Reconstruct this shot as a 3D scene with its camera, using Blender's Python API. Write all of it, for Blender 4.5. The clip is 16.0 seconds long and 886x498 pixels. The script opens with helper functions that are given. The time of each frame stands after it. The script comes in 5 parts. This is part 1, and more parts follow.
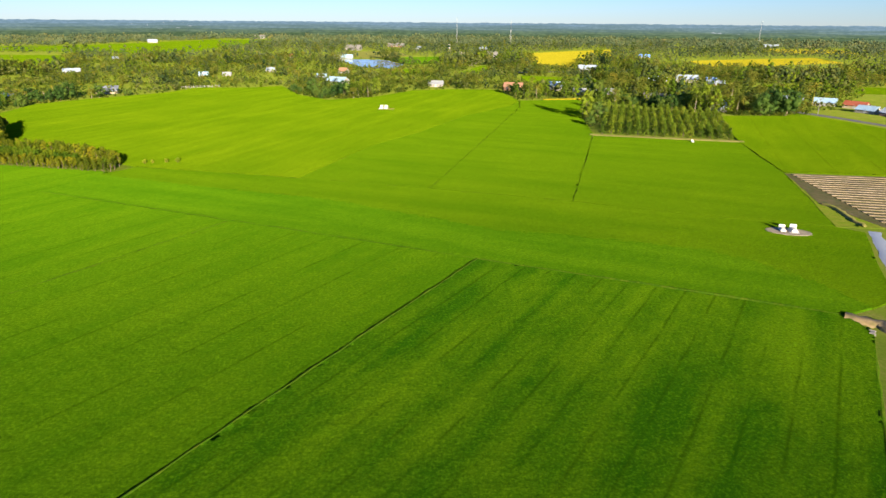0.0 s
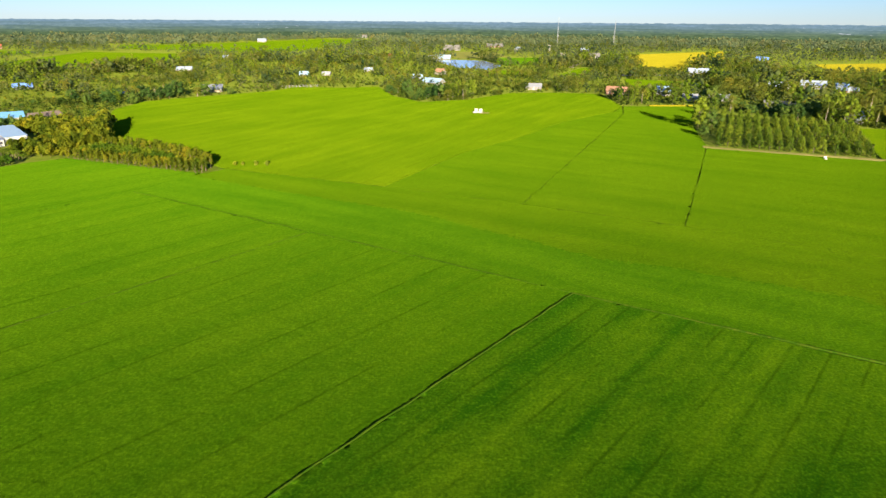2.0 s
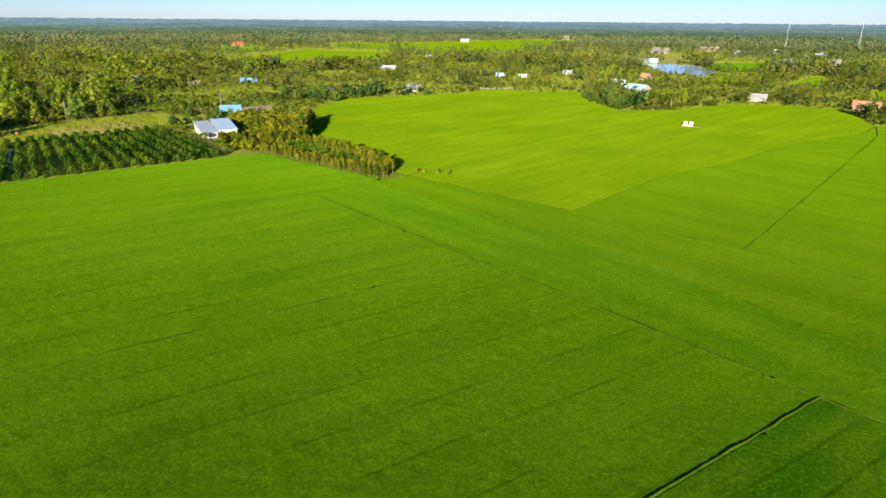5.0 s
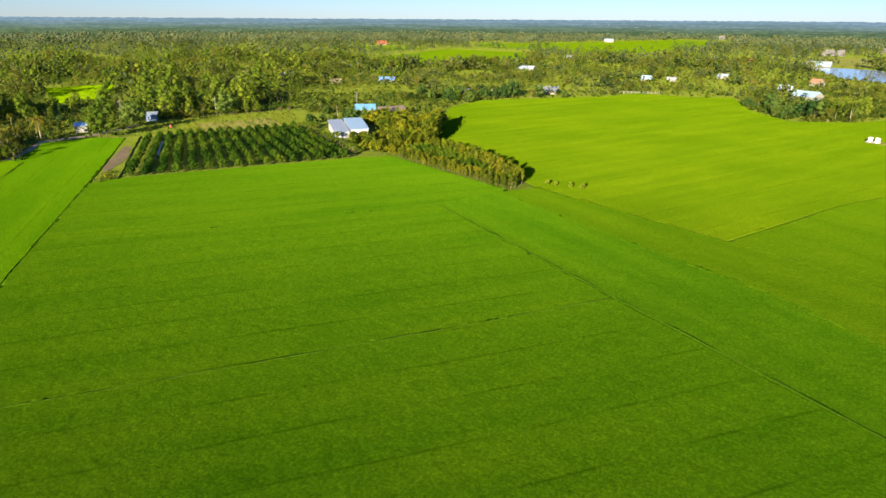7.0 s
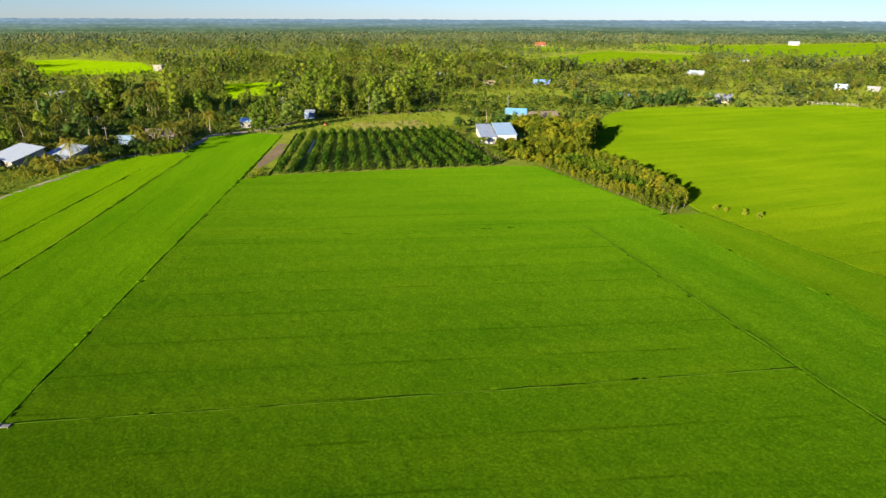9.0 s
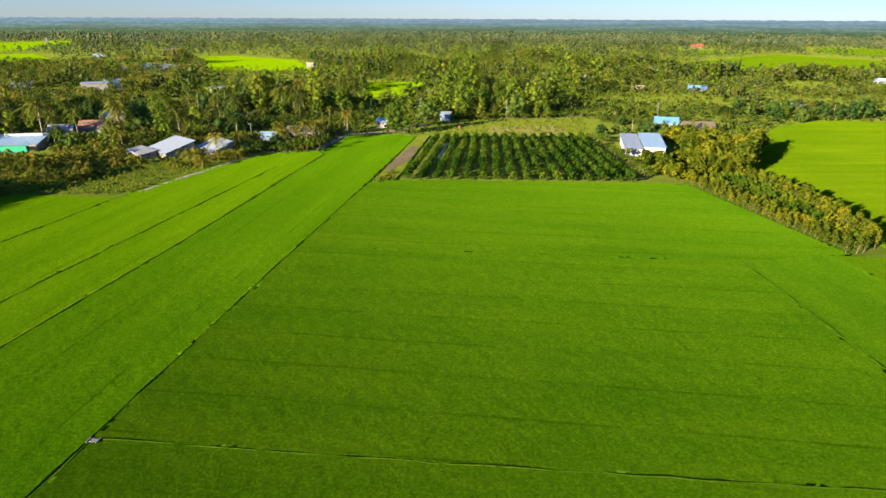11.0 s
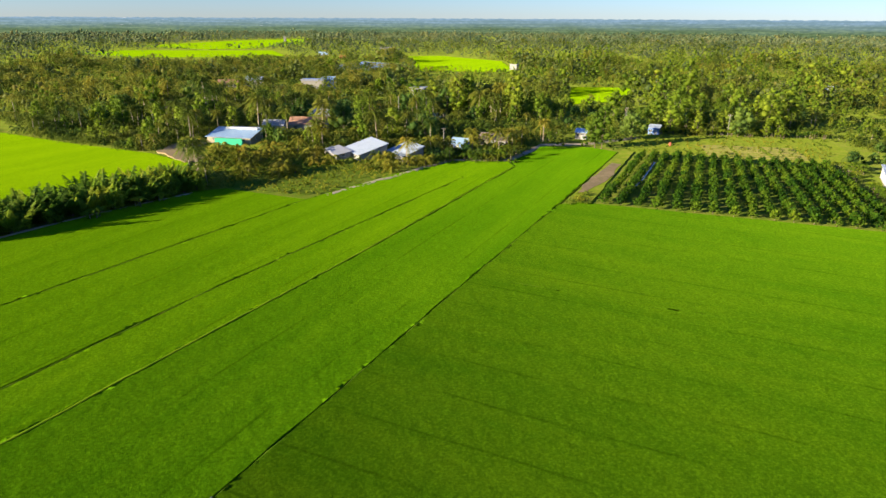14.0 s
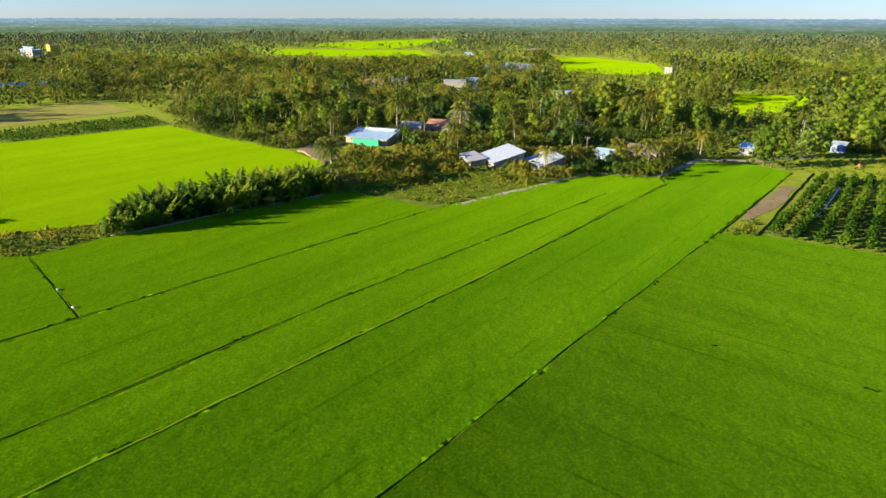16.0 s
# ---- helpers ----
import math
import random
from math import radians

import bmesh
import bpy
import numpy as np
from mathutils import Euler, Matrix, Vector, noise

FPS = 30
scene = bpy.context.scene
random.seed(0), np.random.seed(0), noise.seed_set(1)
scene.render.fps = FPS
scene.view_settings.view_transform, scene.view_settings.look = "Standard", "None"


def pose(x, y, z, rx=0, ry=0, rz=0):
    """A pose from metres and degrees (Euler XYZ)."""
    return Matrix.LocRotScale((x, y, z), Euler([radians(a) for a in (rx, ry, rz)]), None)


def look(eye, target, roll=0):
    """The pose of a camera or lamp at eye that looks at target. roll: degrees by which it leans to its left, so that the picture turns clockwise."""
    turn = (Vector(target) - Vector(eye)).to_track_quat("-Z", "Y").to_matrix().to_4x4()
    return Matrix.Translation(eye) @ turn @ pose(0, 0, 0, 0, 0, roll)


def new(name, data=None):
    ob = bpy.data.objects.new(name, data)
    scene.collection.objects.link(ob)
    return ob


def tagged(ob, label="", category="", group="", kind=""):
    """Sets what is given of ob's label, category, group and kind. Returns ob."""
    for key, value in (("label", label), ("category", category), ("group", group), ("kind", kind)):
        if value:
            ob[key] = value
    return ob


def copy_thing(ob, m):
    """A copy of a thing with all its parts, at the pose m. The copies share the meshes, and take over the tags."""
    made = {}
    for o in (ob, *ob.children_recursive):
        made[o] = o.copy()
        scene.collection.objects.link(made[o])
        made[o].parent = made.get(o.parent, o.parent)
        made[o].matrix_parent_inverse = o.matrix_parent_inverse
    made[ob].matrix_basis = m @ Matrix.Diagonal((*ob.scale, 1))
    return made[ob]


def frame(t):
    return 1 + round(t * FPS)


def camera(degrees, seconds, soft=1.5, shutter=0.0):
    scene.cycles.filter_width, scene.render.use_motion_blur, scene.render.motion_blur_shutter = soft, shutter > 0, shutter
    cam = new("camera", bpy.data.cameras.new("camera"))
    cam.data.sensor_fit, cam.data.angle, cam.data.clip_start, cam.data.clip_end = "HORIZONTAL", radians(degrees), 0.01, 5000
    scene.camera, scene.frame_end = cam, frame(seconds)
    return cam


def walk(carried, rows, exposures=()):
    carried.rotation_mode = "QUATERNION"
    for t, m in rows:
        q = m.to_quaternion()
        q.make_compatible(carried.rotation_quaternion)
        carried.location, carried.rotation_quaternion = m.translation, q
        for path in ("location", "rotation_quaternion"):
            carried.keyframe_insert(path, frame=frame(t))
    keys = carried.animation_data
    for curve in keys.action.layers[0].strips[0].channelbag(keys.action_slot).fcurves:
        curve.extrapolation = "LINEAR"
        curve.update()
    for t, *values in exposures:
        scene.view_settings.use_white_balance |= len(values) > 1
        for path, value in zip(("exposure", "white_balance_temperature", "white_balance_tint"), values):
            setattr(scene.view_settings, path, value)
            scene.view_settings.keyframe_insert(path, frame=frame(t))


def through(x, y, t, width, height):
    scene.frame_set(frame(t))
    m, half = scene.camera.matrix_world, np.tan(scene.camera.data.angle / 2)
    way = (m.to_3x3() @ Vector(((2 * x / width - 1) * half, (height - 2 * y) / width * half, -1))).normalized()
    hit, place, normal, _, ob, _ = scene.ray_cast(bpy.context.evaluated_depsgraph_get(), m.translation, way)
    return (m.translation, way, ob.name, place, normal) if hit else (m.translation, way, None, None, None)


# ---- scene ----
cam = camera(71.25, 16.0, soft=1.5)
PATH = [
    (0, (0.01, 0.01, 42.00), (0.01, 93.86, 7.48), 0.47),
    (0.5, (-0.02, 3.43, 42.08), (-3.97, 97.19, 7.53), 0.44),
    (1, (-0.06, 6.64, 42.13), (-7.66, 100.17, 7.56), 0.43),
    (1.5, (-0.34, 9.84, 42.24), (-11.17, 103.03, 7.62), 0.43),
    (2, (-0.72, 13.01, 42.30), (-14.91, 105.74, 7.66), 0.44),
    (2.5, (-1.22, 16.25, 42.27), (-19.59, 108.24, 7.63), 0.41),
    (3, (-2.01, 19.52, 42.23), (-25.23, 110.38, 7.52), 0.42),
    (3.5, (-2.89, 22.56, 42.32), (-31.36, 111.90, 7.57), 0.45),
    (4, (-3.88, 25.40, 42.41), (-36.68, 113.22, 7.61), 0.44),
    (4.2, (-4.17, 26.49, 42.44), (-38.63, 113.67, 7.64), 0.42),
    (6.3, (-10.24, 39.47, 42.26), (-62.74, 117.09, 7.36), 0.50),
    (6.5, (-10.73, 40.40, 42.23), (-64.79, 116.93, 7.28), 0.43),
    (7, (-12.62, 42.95, 42.24), (-71.05, 116.18, 7.26), 0.36),
    (7.5, (-14.50, 45.56, 42.11), (-76.96, 115.39, 7.15), 0.29),
    (8, (-16.53, 47.83, 42.07), (-82.99, 113.88, 7.13), 0.31),
    (8.5, (-18.54, 50.17, 42.10), (-89.05, 111.86, 7.15), 0.27),
    (9, (-20.53, 52.36, 42.16), (-94.90, 109.34, 7.22), 0.22),
    (9.5, (-22.79, 54.49, 42.15), (-100.52, 106.80, 7.21), 0.21),
    (9.7, (-23.76, 55.19, 42.06), (-102.76, 105.55, 7.09), 0.24),
    (11.8, (-34.25, 61.40, 42.45), (-122.13, 93.77, 7.40), 0.22),
    (12, (-35.35, 61.68, 42.53), (-123.88, 92.22, 7.46), 0.22),
    (12.5, (-38.22, 62.77, 42.58), (-128.15, 88.86, 7.49), 0.25),
    (13, (-41.05, 63.49, 42.54), (-132.25, 84.77, 7.47), 0.24),
    (13.5, (-43.81, 64.01, 42.73), (-136.00, 80.35, 7.60), 0.30),
    (14, (-46.82, 64.63, 42.68), (-139.82, 75.55, 7.58), 0.27),
    (14.5, (-49.92, 65.06, 42.60), (-143.41, 70.48, 7.52), 0.25),
    (15, (-52.91, 65.39, 42.56), (-146.56, 65.47, 7.49), 0.21),
    (15.5, (-55.95, 65.51, 42.58), (-149.44, 60.42, 7.47), 0.13),
    (16, (-59.07, 65.57, 42.57), (-152.14, 55.30, 7.46), 0.09),
]
walk(cam, [(t, look(eye, aim, roll)) for t, eye, aim, roll in PATH], [(0, 1.66), (8, 1.68), (12, 1.78), (16, 1.92)])

# ---- world, sun ----
SUN_TO = Vector((-0.31, 0.95, 0)).normalized()      # the way the shadows fall
SUN_EL = radians(14)
world = bpy.data.worlds.new("sky")
scene.world = world
world.use_nodes = True
wn = world.node_tree
sky = wn.nodes.new("ShaderNodeTexSky")
sky.sky_type, sky.sun_disc = "NISHITA", False
sky.sun_elevation, sky.sun_rotation = SUN_EL, math.atan2(-SUN_TO.x, -SUN_TO.y)
sky.air_density, sky.dust_density, sky.ozone_density = 1.0, 0.0, 5.0
tint = wn.nodes.new("ShaderNodeMix")
tint.data_type, tint.blend_type = "RGBA", "MULTIPLY"
tint.inputs[0].default_value, tint.inputs[7].default_value = 1.0, (0.70, 0.81, 1.13, 1)
wn.links.new(sky.outputs[0], tint.inputs[6])
wn.links.new(tint.outputs[2], wn.nodes["Background"].inputs[0])
wn.nodes["Background"].inputs[1].default_value = 0.054
sun = new("sun", bpy.data.lights.new("sun", "SUN"))
sun.data.energy, sun.data.angle, sun.data.color = 5.0, radians(0.6), (1.0, 0.84, 0.57)
sun.matrix_world = look((0, 0, 300), Vector((0, 0, 300)) + SUN_TO * math.cos(SUN_EL) - Vector((0, 0, math.sin(SUN_EL))))

G = -0.3        # level of the ground; the rice stands up to about zero
RNG = np.random.default_rng(7)


# ---- materials ----
class Nodes:
    """A small hand for wiring node materials."""

    def __init__(self, name):
        self.mat = bpy.data.materials.new(name)
        self.mat.use_nodes = True
        self.t = self.mat.node_tree
        self.bsdf = self.t.nodes["Principled BSDF"]
        self.out = self.t.nodes["Material Output"]
        self.pos = self.t.nodes.new("ShaderNodeNewGeometry").outputs["Position"]

    def put(self, socket, value):
        if isinstance(value, bpy.types.NodeSocket):
            self.t.links.new(value, socket)
        elif isinstance(value, (tuple, list)) and len(value) == 3 and socket.type == "RGBA":
            socket.default_value = (*value, 1)
        else:
            socket.default_value = value

    def math(self, op, a, b=0.0, c=0.0):
        n = self.t.nodes.new("ShaderNodeMath")
        n.operation = op
        for s, v in zip(n.inputs, (a, b, c)):
            self.put(s, v)
        return n.outputs[0]

    def noise(self, size, detail=3.0, vector=None, rough=0.55, distort=0.0):
        n = self.t.nodes.new("ShaderNodeTexNoise")
        self.put(n.inputs["Vector"], vector or self.pos)
        n.inputs["Scale"].default_value = 1.0 / size
        n.inputs["Detail"].default_value = detail
        n.inputs["Roughness"].default_value = rough
        n.inputs["Distortion"].default_value = distort
        return n.outputs["Fac"]

    def cells(self, size):
        """A random colour for each patch of ground about the size of one crown."""
        n = self.t.nodes.new("ShaderNodeTexVoronoi")
        n.voronoi_dimensions = "2D"
        self.put(n.inputs["Vector"], self.pos)
        n.inputs["Scale"].default_value = 1.0 / size
        return n.outputs["Color"]

    def stretched(self, x, y, z):
        n = self.t.nodes.new("ShaderNodeMapping")
        self.put(n.inputs["Vector"], self.pos)
        n.inputs["Scale"].default_value = (1 / x, 1 / y, 1 / z)
        return n.outputs[0]

    def spread(self, value, lo, hi, a=0.0, b=1.0):
        n = self.t.nodes.new("ShaderNodeMapRange")
        for s, v in zip(n.inputs, (value, lo, hi, a, b)):
            self.put(s, v)
        return n.outputs[0]

    def mix(self, fac, a, b, kind="MIX"):
        n = self.t.nodes.new("ShaderNodeMix")
        n.data_type, n.blend_type = "RGBA", kind
        for s, v in zip((n.inputs[0], n.inputs[6], n.inputs[7]), (fac, a, b)):
            self.put(s, v)
        return n.outputs[2]

    def turned(self, angle, sx=1.0, sy=1.0):
        n = self.t.nodes.new("ShaderNodeMapping")
        n.vector_type = "TEXTURE"
        self.put(n.inputs["Vector"], self.pos)
        n.inputs["Rotation"].default_value = (0, 0, radians(-angle))
        n.inputs["Scale"].default_value = (1 / sx, 1 / sy, 1)
        return n.outputs[0]

    def axis(self, vector, k):
        n = self.t.nodes.new("ShaderNodeSeparateXYZ")
        self.put(n.inputs[0], vector)
        return n.outputs[k]

    def bump(self, height, strength, distance):
        n = self.t.nodes.new("ShaderNodeBump")
        n.inputs["Strength"].default_value = strength
        n.inputs["Distance"].default_value = distance
        self.put(n.inputs["Height"], height)
        self.t.links.new(n.outputs[0], self.bsdf.inputs["Normal"])

    def done(self, colour, rough=0.8, metal=0.0, spec=0.3):
        self.put(self.bsdf.inputs["Base Color"], colour)
        self.put(self.bsdf.inputs["Roughness"], rough)
        self.bsdf.inputs["Metallic"].default_value = metal
        self.bsdf.inputs["Specular IOR Level"].default_value = spec
        return self.mat


def rice(name, dark, light, angle, every=0.0, patch=0.5, streak=0.6, stiff=0.7, sheen=0.035):
    """Standing rice: broad patches of growth, drifts along the rows, tufts; tracks every so many metres."""
    n = Nodes(name)
    broad = n.noise(34, 3)
    drift = n.noise(7, 4, n.turned(-angle, 0.12, 1.0))
    tuft = n.noise(0.42, 5, rough=0.85)
    clump = n.noise(2.6, 4, rough=0.7)
    f = n.math("ADD", n.spread(broad, 0.3, 0.7, -0.5 * patch, 0.5 * patch), n.spread(drift, 0.3, 0.7, 0.4 - streak / 2, 0.4 + streak / 2))
    f = n.math("ADD", f, n.spread(clump, 0.25, 0.75, -0.2, 0.2))
    col = n.mix(n.spread(f, 0, 1), dark, light)
    # shade between tufts put into the colour: gaps darker, tops lighter
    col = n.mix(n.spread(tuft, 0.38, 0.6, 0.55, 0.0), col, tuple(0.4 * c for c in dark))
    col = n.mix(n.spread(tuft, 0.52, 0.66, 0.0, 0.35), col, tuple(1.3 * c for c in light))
    if every:
        across = n.axis(n.turned(-angle), 1)
        across = n.math("ADD", across, n.spread(n.noise(25, 2), 0, 1, -0.5, 0.5))
        off = n.math("ABSOLUTE", n.math("SUBTRACT", n.math("FRACT", n.math("DIVIDE", across, every)), 0.5))
        line = n.spread(off, 0.0, 0.35 / every, 1, 0)
        line = n.math("MULTIPLY", line, n.spread(n.noise(12, 3), 0.40, 0.58, 0.0, 0.55))
        col = n.mix(line, col, tuple(0.4 * c for c in dark))
    n.bump(n.math("ADD", tuft, n.math("MULTIPLY", clump, 0.25)), 0.55, 0.14)
    n.bsdf.inputs["Diffuse Roughness"].default_value = stiff
    n.bsdf.inputs["Sheen Weight"].default_value = sheen
    n.bsdf.inputs["Sheen Roughness"].default_value = 0.35
    n.put(n.bsdf.inputs["Sheen Tint"], (0.42, 0.72, 0.0))
    return n.done(col, 0.8, 0, 0.0)


def foliage(name, dark, mid, light, through=0.58, size=7.0, gold=0.7):
    n = Nodes(name)
    kinds = n.cells(size)
    tree = n.axis(kinds, 0)
    tuft = n.noise(1.2, 3)
    isle = n.t.nodes.new("ShaderNodeNewGeometry").outputs["Random Per Island"]
    info = n.t.nodes.new("ShaderNodeObjectInfo").outputs["Random"]
    f = n.math("ADD", n.spread(tree, 0.0, 1.0, -0.15, 0.75), n.math("MULTIPLY", isle, 0.12))
    f = n.math("ADD", f, n.math("MULTIPLY", info, 0.4))
    f = n.math("ADD", f, n.spread(tuft, 0.3, 0.7, -0.12, 0.12))
    f = n.math("ADD", f, n.spread(n.noise(size * 6, 2), 0.35, 0.65, -0.3, 0.3))
    col = n.mix(n.spread(f, 0.0, 0.5), dark, mid)
    col = n.mix(n.spread(f, 0.5, 1.1), col, light)
    golden = n.mix(1.0, col, (1.4, 1.03, 0.75), "MULTIPLY")
    col = n.mix(n.spread(n.axis(kinds, 1), 0.45, 0.95, 0.0, gold), col, golden)
    col = n.mix(n.spread(n.axis(kinds, 2), 0.6, 0.95, 0.0, 0.55), col, dark)
    n.done(col, 0.6, 0, 0.08)
    tr = n.t.nodes.new("ShaderNodeBsdfTranslucent")
    n.put(tr.inputs[0], col)
    m = n.t.nodes.new("ShaderNodeMixShader")
    m.inputs[0].default_value = through
    n.t.links.new(n.bsdf.outputs[0], m.inputs[1])
    n.t.links.new(tr.outputs[0], m.inputs[2])
    n.t.links.new(m.outputs[0], n.out.inputs[0])
    return n.mat


def earth(name, a, b, c, size=3.0, blades=0.0):
    n = Nodes(name)
    col = n.mix(n.spread(n.noise(size * 5, 3), 0.35, 0.65), a, b)
    col = n.mix(n.spread(n.noise(size, 5, rough=0.7), 0.45, 0.7), col, c)
    col = n.mix(n.spread(n.noise(0.4, 4), 0.3, 0.7, 0.4, 0), col, tuple(0.4 * k for k in a))
    n.bump(n.noise(0.6, 5, rough=0.75), 0.3, 0.08)
    if blades:
        n.bsdf.inputs["Sheen Weight"].default_value = blades
        n.bsdf.inputs["Sheen Roughness"].default_value = 0.4
        n.put(n.bsdf.inputs["Sheen Tint"], (0.5, 0.62, 0.06))
    return n.done(col, 0.9, 0, 0.0 if blades else 0.15)


def painted(name, colour, rough=0.6, metal=0.0, dirt=0.35, spec=0.2):
    """Plaster, paint or sheet metal with streaks and stains."""
    n = Nodes(name)
    stain = n.spread(n.noise(1.3, 5, rough=0.7), 0.5, 0.75)
    fine = n.spread(n.noise(0.25, 3), 0.4, 0.7)
    col = n.mix(n.math("MULTIPLY", stain, dirt), colour, tuple(0.45 * k for k in colour))
    col = n.mix(n.math("MULTIPLY", fine, dirt * 0.3), col, (0.16, 0.13, 0.1))
    return n.done(col, rough, metal, spec)


R1 = 58     # the way the near bunds run, in degrees
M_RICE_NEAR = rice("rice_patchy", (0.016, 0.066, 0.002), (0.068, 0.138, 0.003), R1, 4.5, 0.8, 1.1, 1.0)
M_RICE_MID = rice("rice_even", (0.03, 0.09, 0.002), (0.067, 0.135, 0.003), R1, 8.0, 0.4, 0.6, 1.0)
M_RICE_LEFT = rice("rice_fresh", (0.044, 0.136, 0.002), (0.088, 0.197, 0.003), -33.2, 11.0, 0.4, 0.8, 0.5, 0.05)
# base brightened in part for light glowing through blades seen towards the sun
M_RICE_STRIP = rice("rice_brightened", (0.054, 0.152, 0.002), (0.102, 0.215, 0.003), -33.2, 11.0, 0.4, 0.8, 0.3, 0.1)
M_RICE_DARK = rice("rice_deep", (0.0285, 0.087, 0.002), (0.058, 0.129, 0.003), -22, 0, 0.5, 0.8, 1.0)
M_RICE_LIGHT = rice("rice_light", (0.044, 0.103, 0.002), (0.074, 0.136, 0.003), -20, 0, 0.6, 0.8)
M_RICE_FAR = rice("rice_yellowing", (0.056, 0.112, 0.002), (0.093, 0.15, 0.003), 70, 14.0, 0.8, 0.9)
# yellow-green base, lifted further to paint sunlight shining through the blades
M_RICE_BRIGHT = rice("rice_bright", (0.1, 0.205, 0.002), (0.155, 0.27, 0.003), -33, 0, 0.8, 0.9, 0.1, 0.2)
M_RICE_RIPE = rice("rice_ripe", (0.24, 0.21, 0.012), (0.34, 0.275, 0.02), 30, 0, 0.6)
M_STUBBLE = earth("stubble", (0.2, 0.185, 0.06), (0.26, 0.225, 0.085), (0.16, 0.175, 0.04), 5, 0.08)
M_RIDGE = earth("dry_ridge_soil", (0.3, 0.23, 0.14), (0.38, 0.3, 0.2), (0.2, 0.17, 0.08), 2)
M_FURROW = earth("weedy_furrow", (0.12, 0.105, 0.035), (0.17, 0.14, 0.06), (0.08, 0.11, 0.02), 2)
M_GROUND = earth("undergrowth", (0.07, 0.125, 0.016), (0.12, 0.175, 0.02), (0.17, 0.16, 0.05), 4, 0.14)
M_WEEDS = earth("weedy_ground", (0.085, 0.15, 0.012), (0.14, 0.2, 0.016), (0.2, 0.195, 0.04), 3, 0.14)
M_LAWN = earth("weedy_lawn", (0.05, 0.105, 0.01), (0.085, 0.145, 0.014), (0.13, 0.145, 0.03), 3, 0.1)
M_BUND = earth("bund_grass", (0.028, 0.078, 0.004), (0.05, 0.11, 0.006), (0.085, 0.115, 0.01), 1.2, 0.05)
M_FRESHBUND = earth("fresh_bund_grass", (0.07, 0.15, 0.004), (0.12, 0.19, 0.006), (0.045, 0.11, 0.005), 1.6, 0.05)
M_SOIL = earth("dry_soil", (0.24, 0.175, 0.095), (0.31, 0.235, 0.13), (0.15, 0.15, 0.05), 2)
M_PATH = earth("pale_path", (0.3, 0.25, 0.18), (0.38, 0.32, 0.24), (0.2, 0.17, 0.1), 2)
M_ROAD = earth("asphalt", (0.16, 0.16, 0.17), (0.2, 0.2, 0.2), (0.12, 0.12, 0.12), 3)
# blue raised a little to stand in for haze
M_LEAF = foliage("leaves_broad", (0.04, 0.095, 0.022), (0.098, 0.185, 0.036), (0.19, 0.27, 0.045), gold=0.3)
M_FEATHER = foliage("leaves_feathery", (0.085, 0.15, 0.014), (0.17, 0.255, 0.02), (0.26, 0.33, 0.03), gold=0.25)
M_PALM = foliage("palm_fronds", (0.055, 0.1, 0.014), (0.135, 0.175, 0.022), (0.25, 0.265, 0.04), gold=0.45)
M_GOLDPALM = foliage("golden_palm_fronds", (0.09, 0.125, 0.012), (0.2, 0.21, 0.022), (0.36, 0.33, 0.045), size=5, gold=0.35)
M_BANANA = foliage("banana_leaves", (0.075, 0.155, 0.012), (0.17, 0.27, 0.016), (0.31, 0.36, 0.03))
M_ORCHARD = foliage("orchard_leaves", (0.028, 0.08, 0.006), (0.075, 0.165, 0.01), (0.17, 0.25, 0.016), size=3, gold=0.1)
M_HEDGE = foliage("hedge_leaves", (0.08, 0.125, 0.009), (0.19, 0.235, 0.014), (0.34, 0.335, 0.022), size=4, gold=0.4)
M_BUSH = foliage("dark_bush_leaves", (0.045, 0.1, 0.011), (0.125, 0.21, 0.018), (0.29, 0.335, 0.026), size=4, gold=0.3)
M_SCRUB = foliage("scrub_leaves", (0.04, 0.08, 0.01), (0.09, 0.145, 0.014), (0.2, 0.225, 0.03), size=6, gold=0.35)
M_GARDEN = foliage("garden_leaves", (0.06, 0.115, 0.01), (0.145, 0.2, 0.016), (0.27, 0.285, 0.03), size=7)
# blue put into these three leaf colours stands in for haze, growing with distance
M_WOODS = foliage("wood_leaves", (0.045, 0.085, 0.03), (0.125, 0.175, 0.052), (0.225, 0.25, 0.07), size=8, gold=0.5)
M_MIDWOOD = foliage("hazed_distant_leaves", (0.06, 0.105, 0.06), (0.135, 0.18, 0.085), (0.215, 0.245, 0.105), size=9, gold=0.5)
M_FARWOOD = foliage("hazed_far_leaves", (0.095, 0.15, 0.086), (0.165, 0.225, 0.115), (0.235, 0.285, 0.138), size=22)
M_BARK = earth("bark", (0.13, 0.10, 0.07), (0.2, 0.16, 0.12), (0.07, 0.06, 0.04), 0.5)
M_PALEBARK = earth("pale_bark", (0.3, 0.25, 0.18), (0.42, 0.36, 0.28), (0.15, 0.12, 0.08), 0.5)
M_WHITE = painted("white_plaster", (0.55, 0.545, 0.53), dirt=0.45)
M_PLASTER = painted("weathered_plaster", (0.27, 0.26, 0.24), dirt=0.5)
M_CREAM = painted("cream_plaster", (0.34, 0.28, 0.19))
M_GREY = painted("grey_plaster", (0.22, 0.21, 0.2), dirt=0.5)
M_BRICK = painted("bare_brick", (0.27, 0.15, 0.10), 0.9, dirt=0.5)
M_TEAL = painted("green_tarpaulin", (0.02, 0.34, 0.2), 0.6, dirt=0.4)
M_BLUEWALL = painted("blue_plaster", (0.12, 0.22, 0.5))
M_TIN = painted("white_sheet_roof", (0.31, 0.37, 0.47), 0.5, 0.0, 0.45)
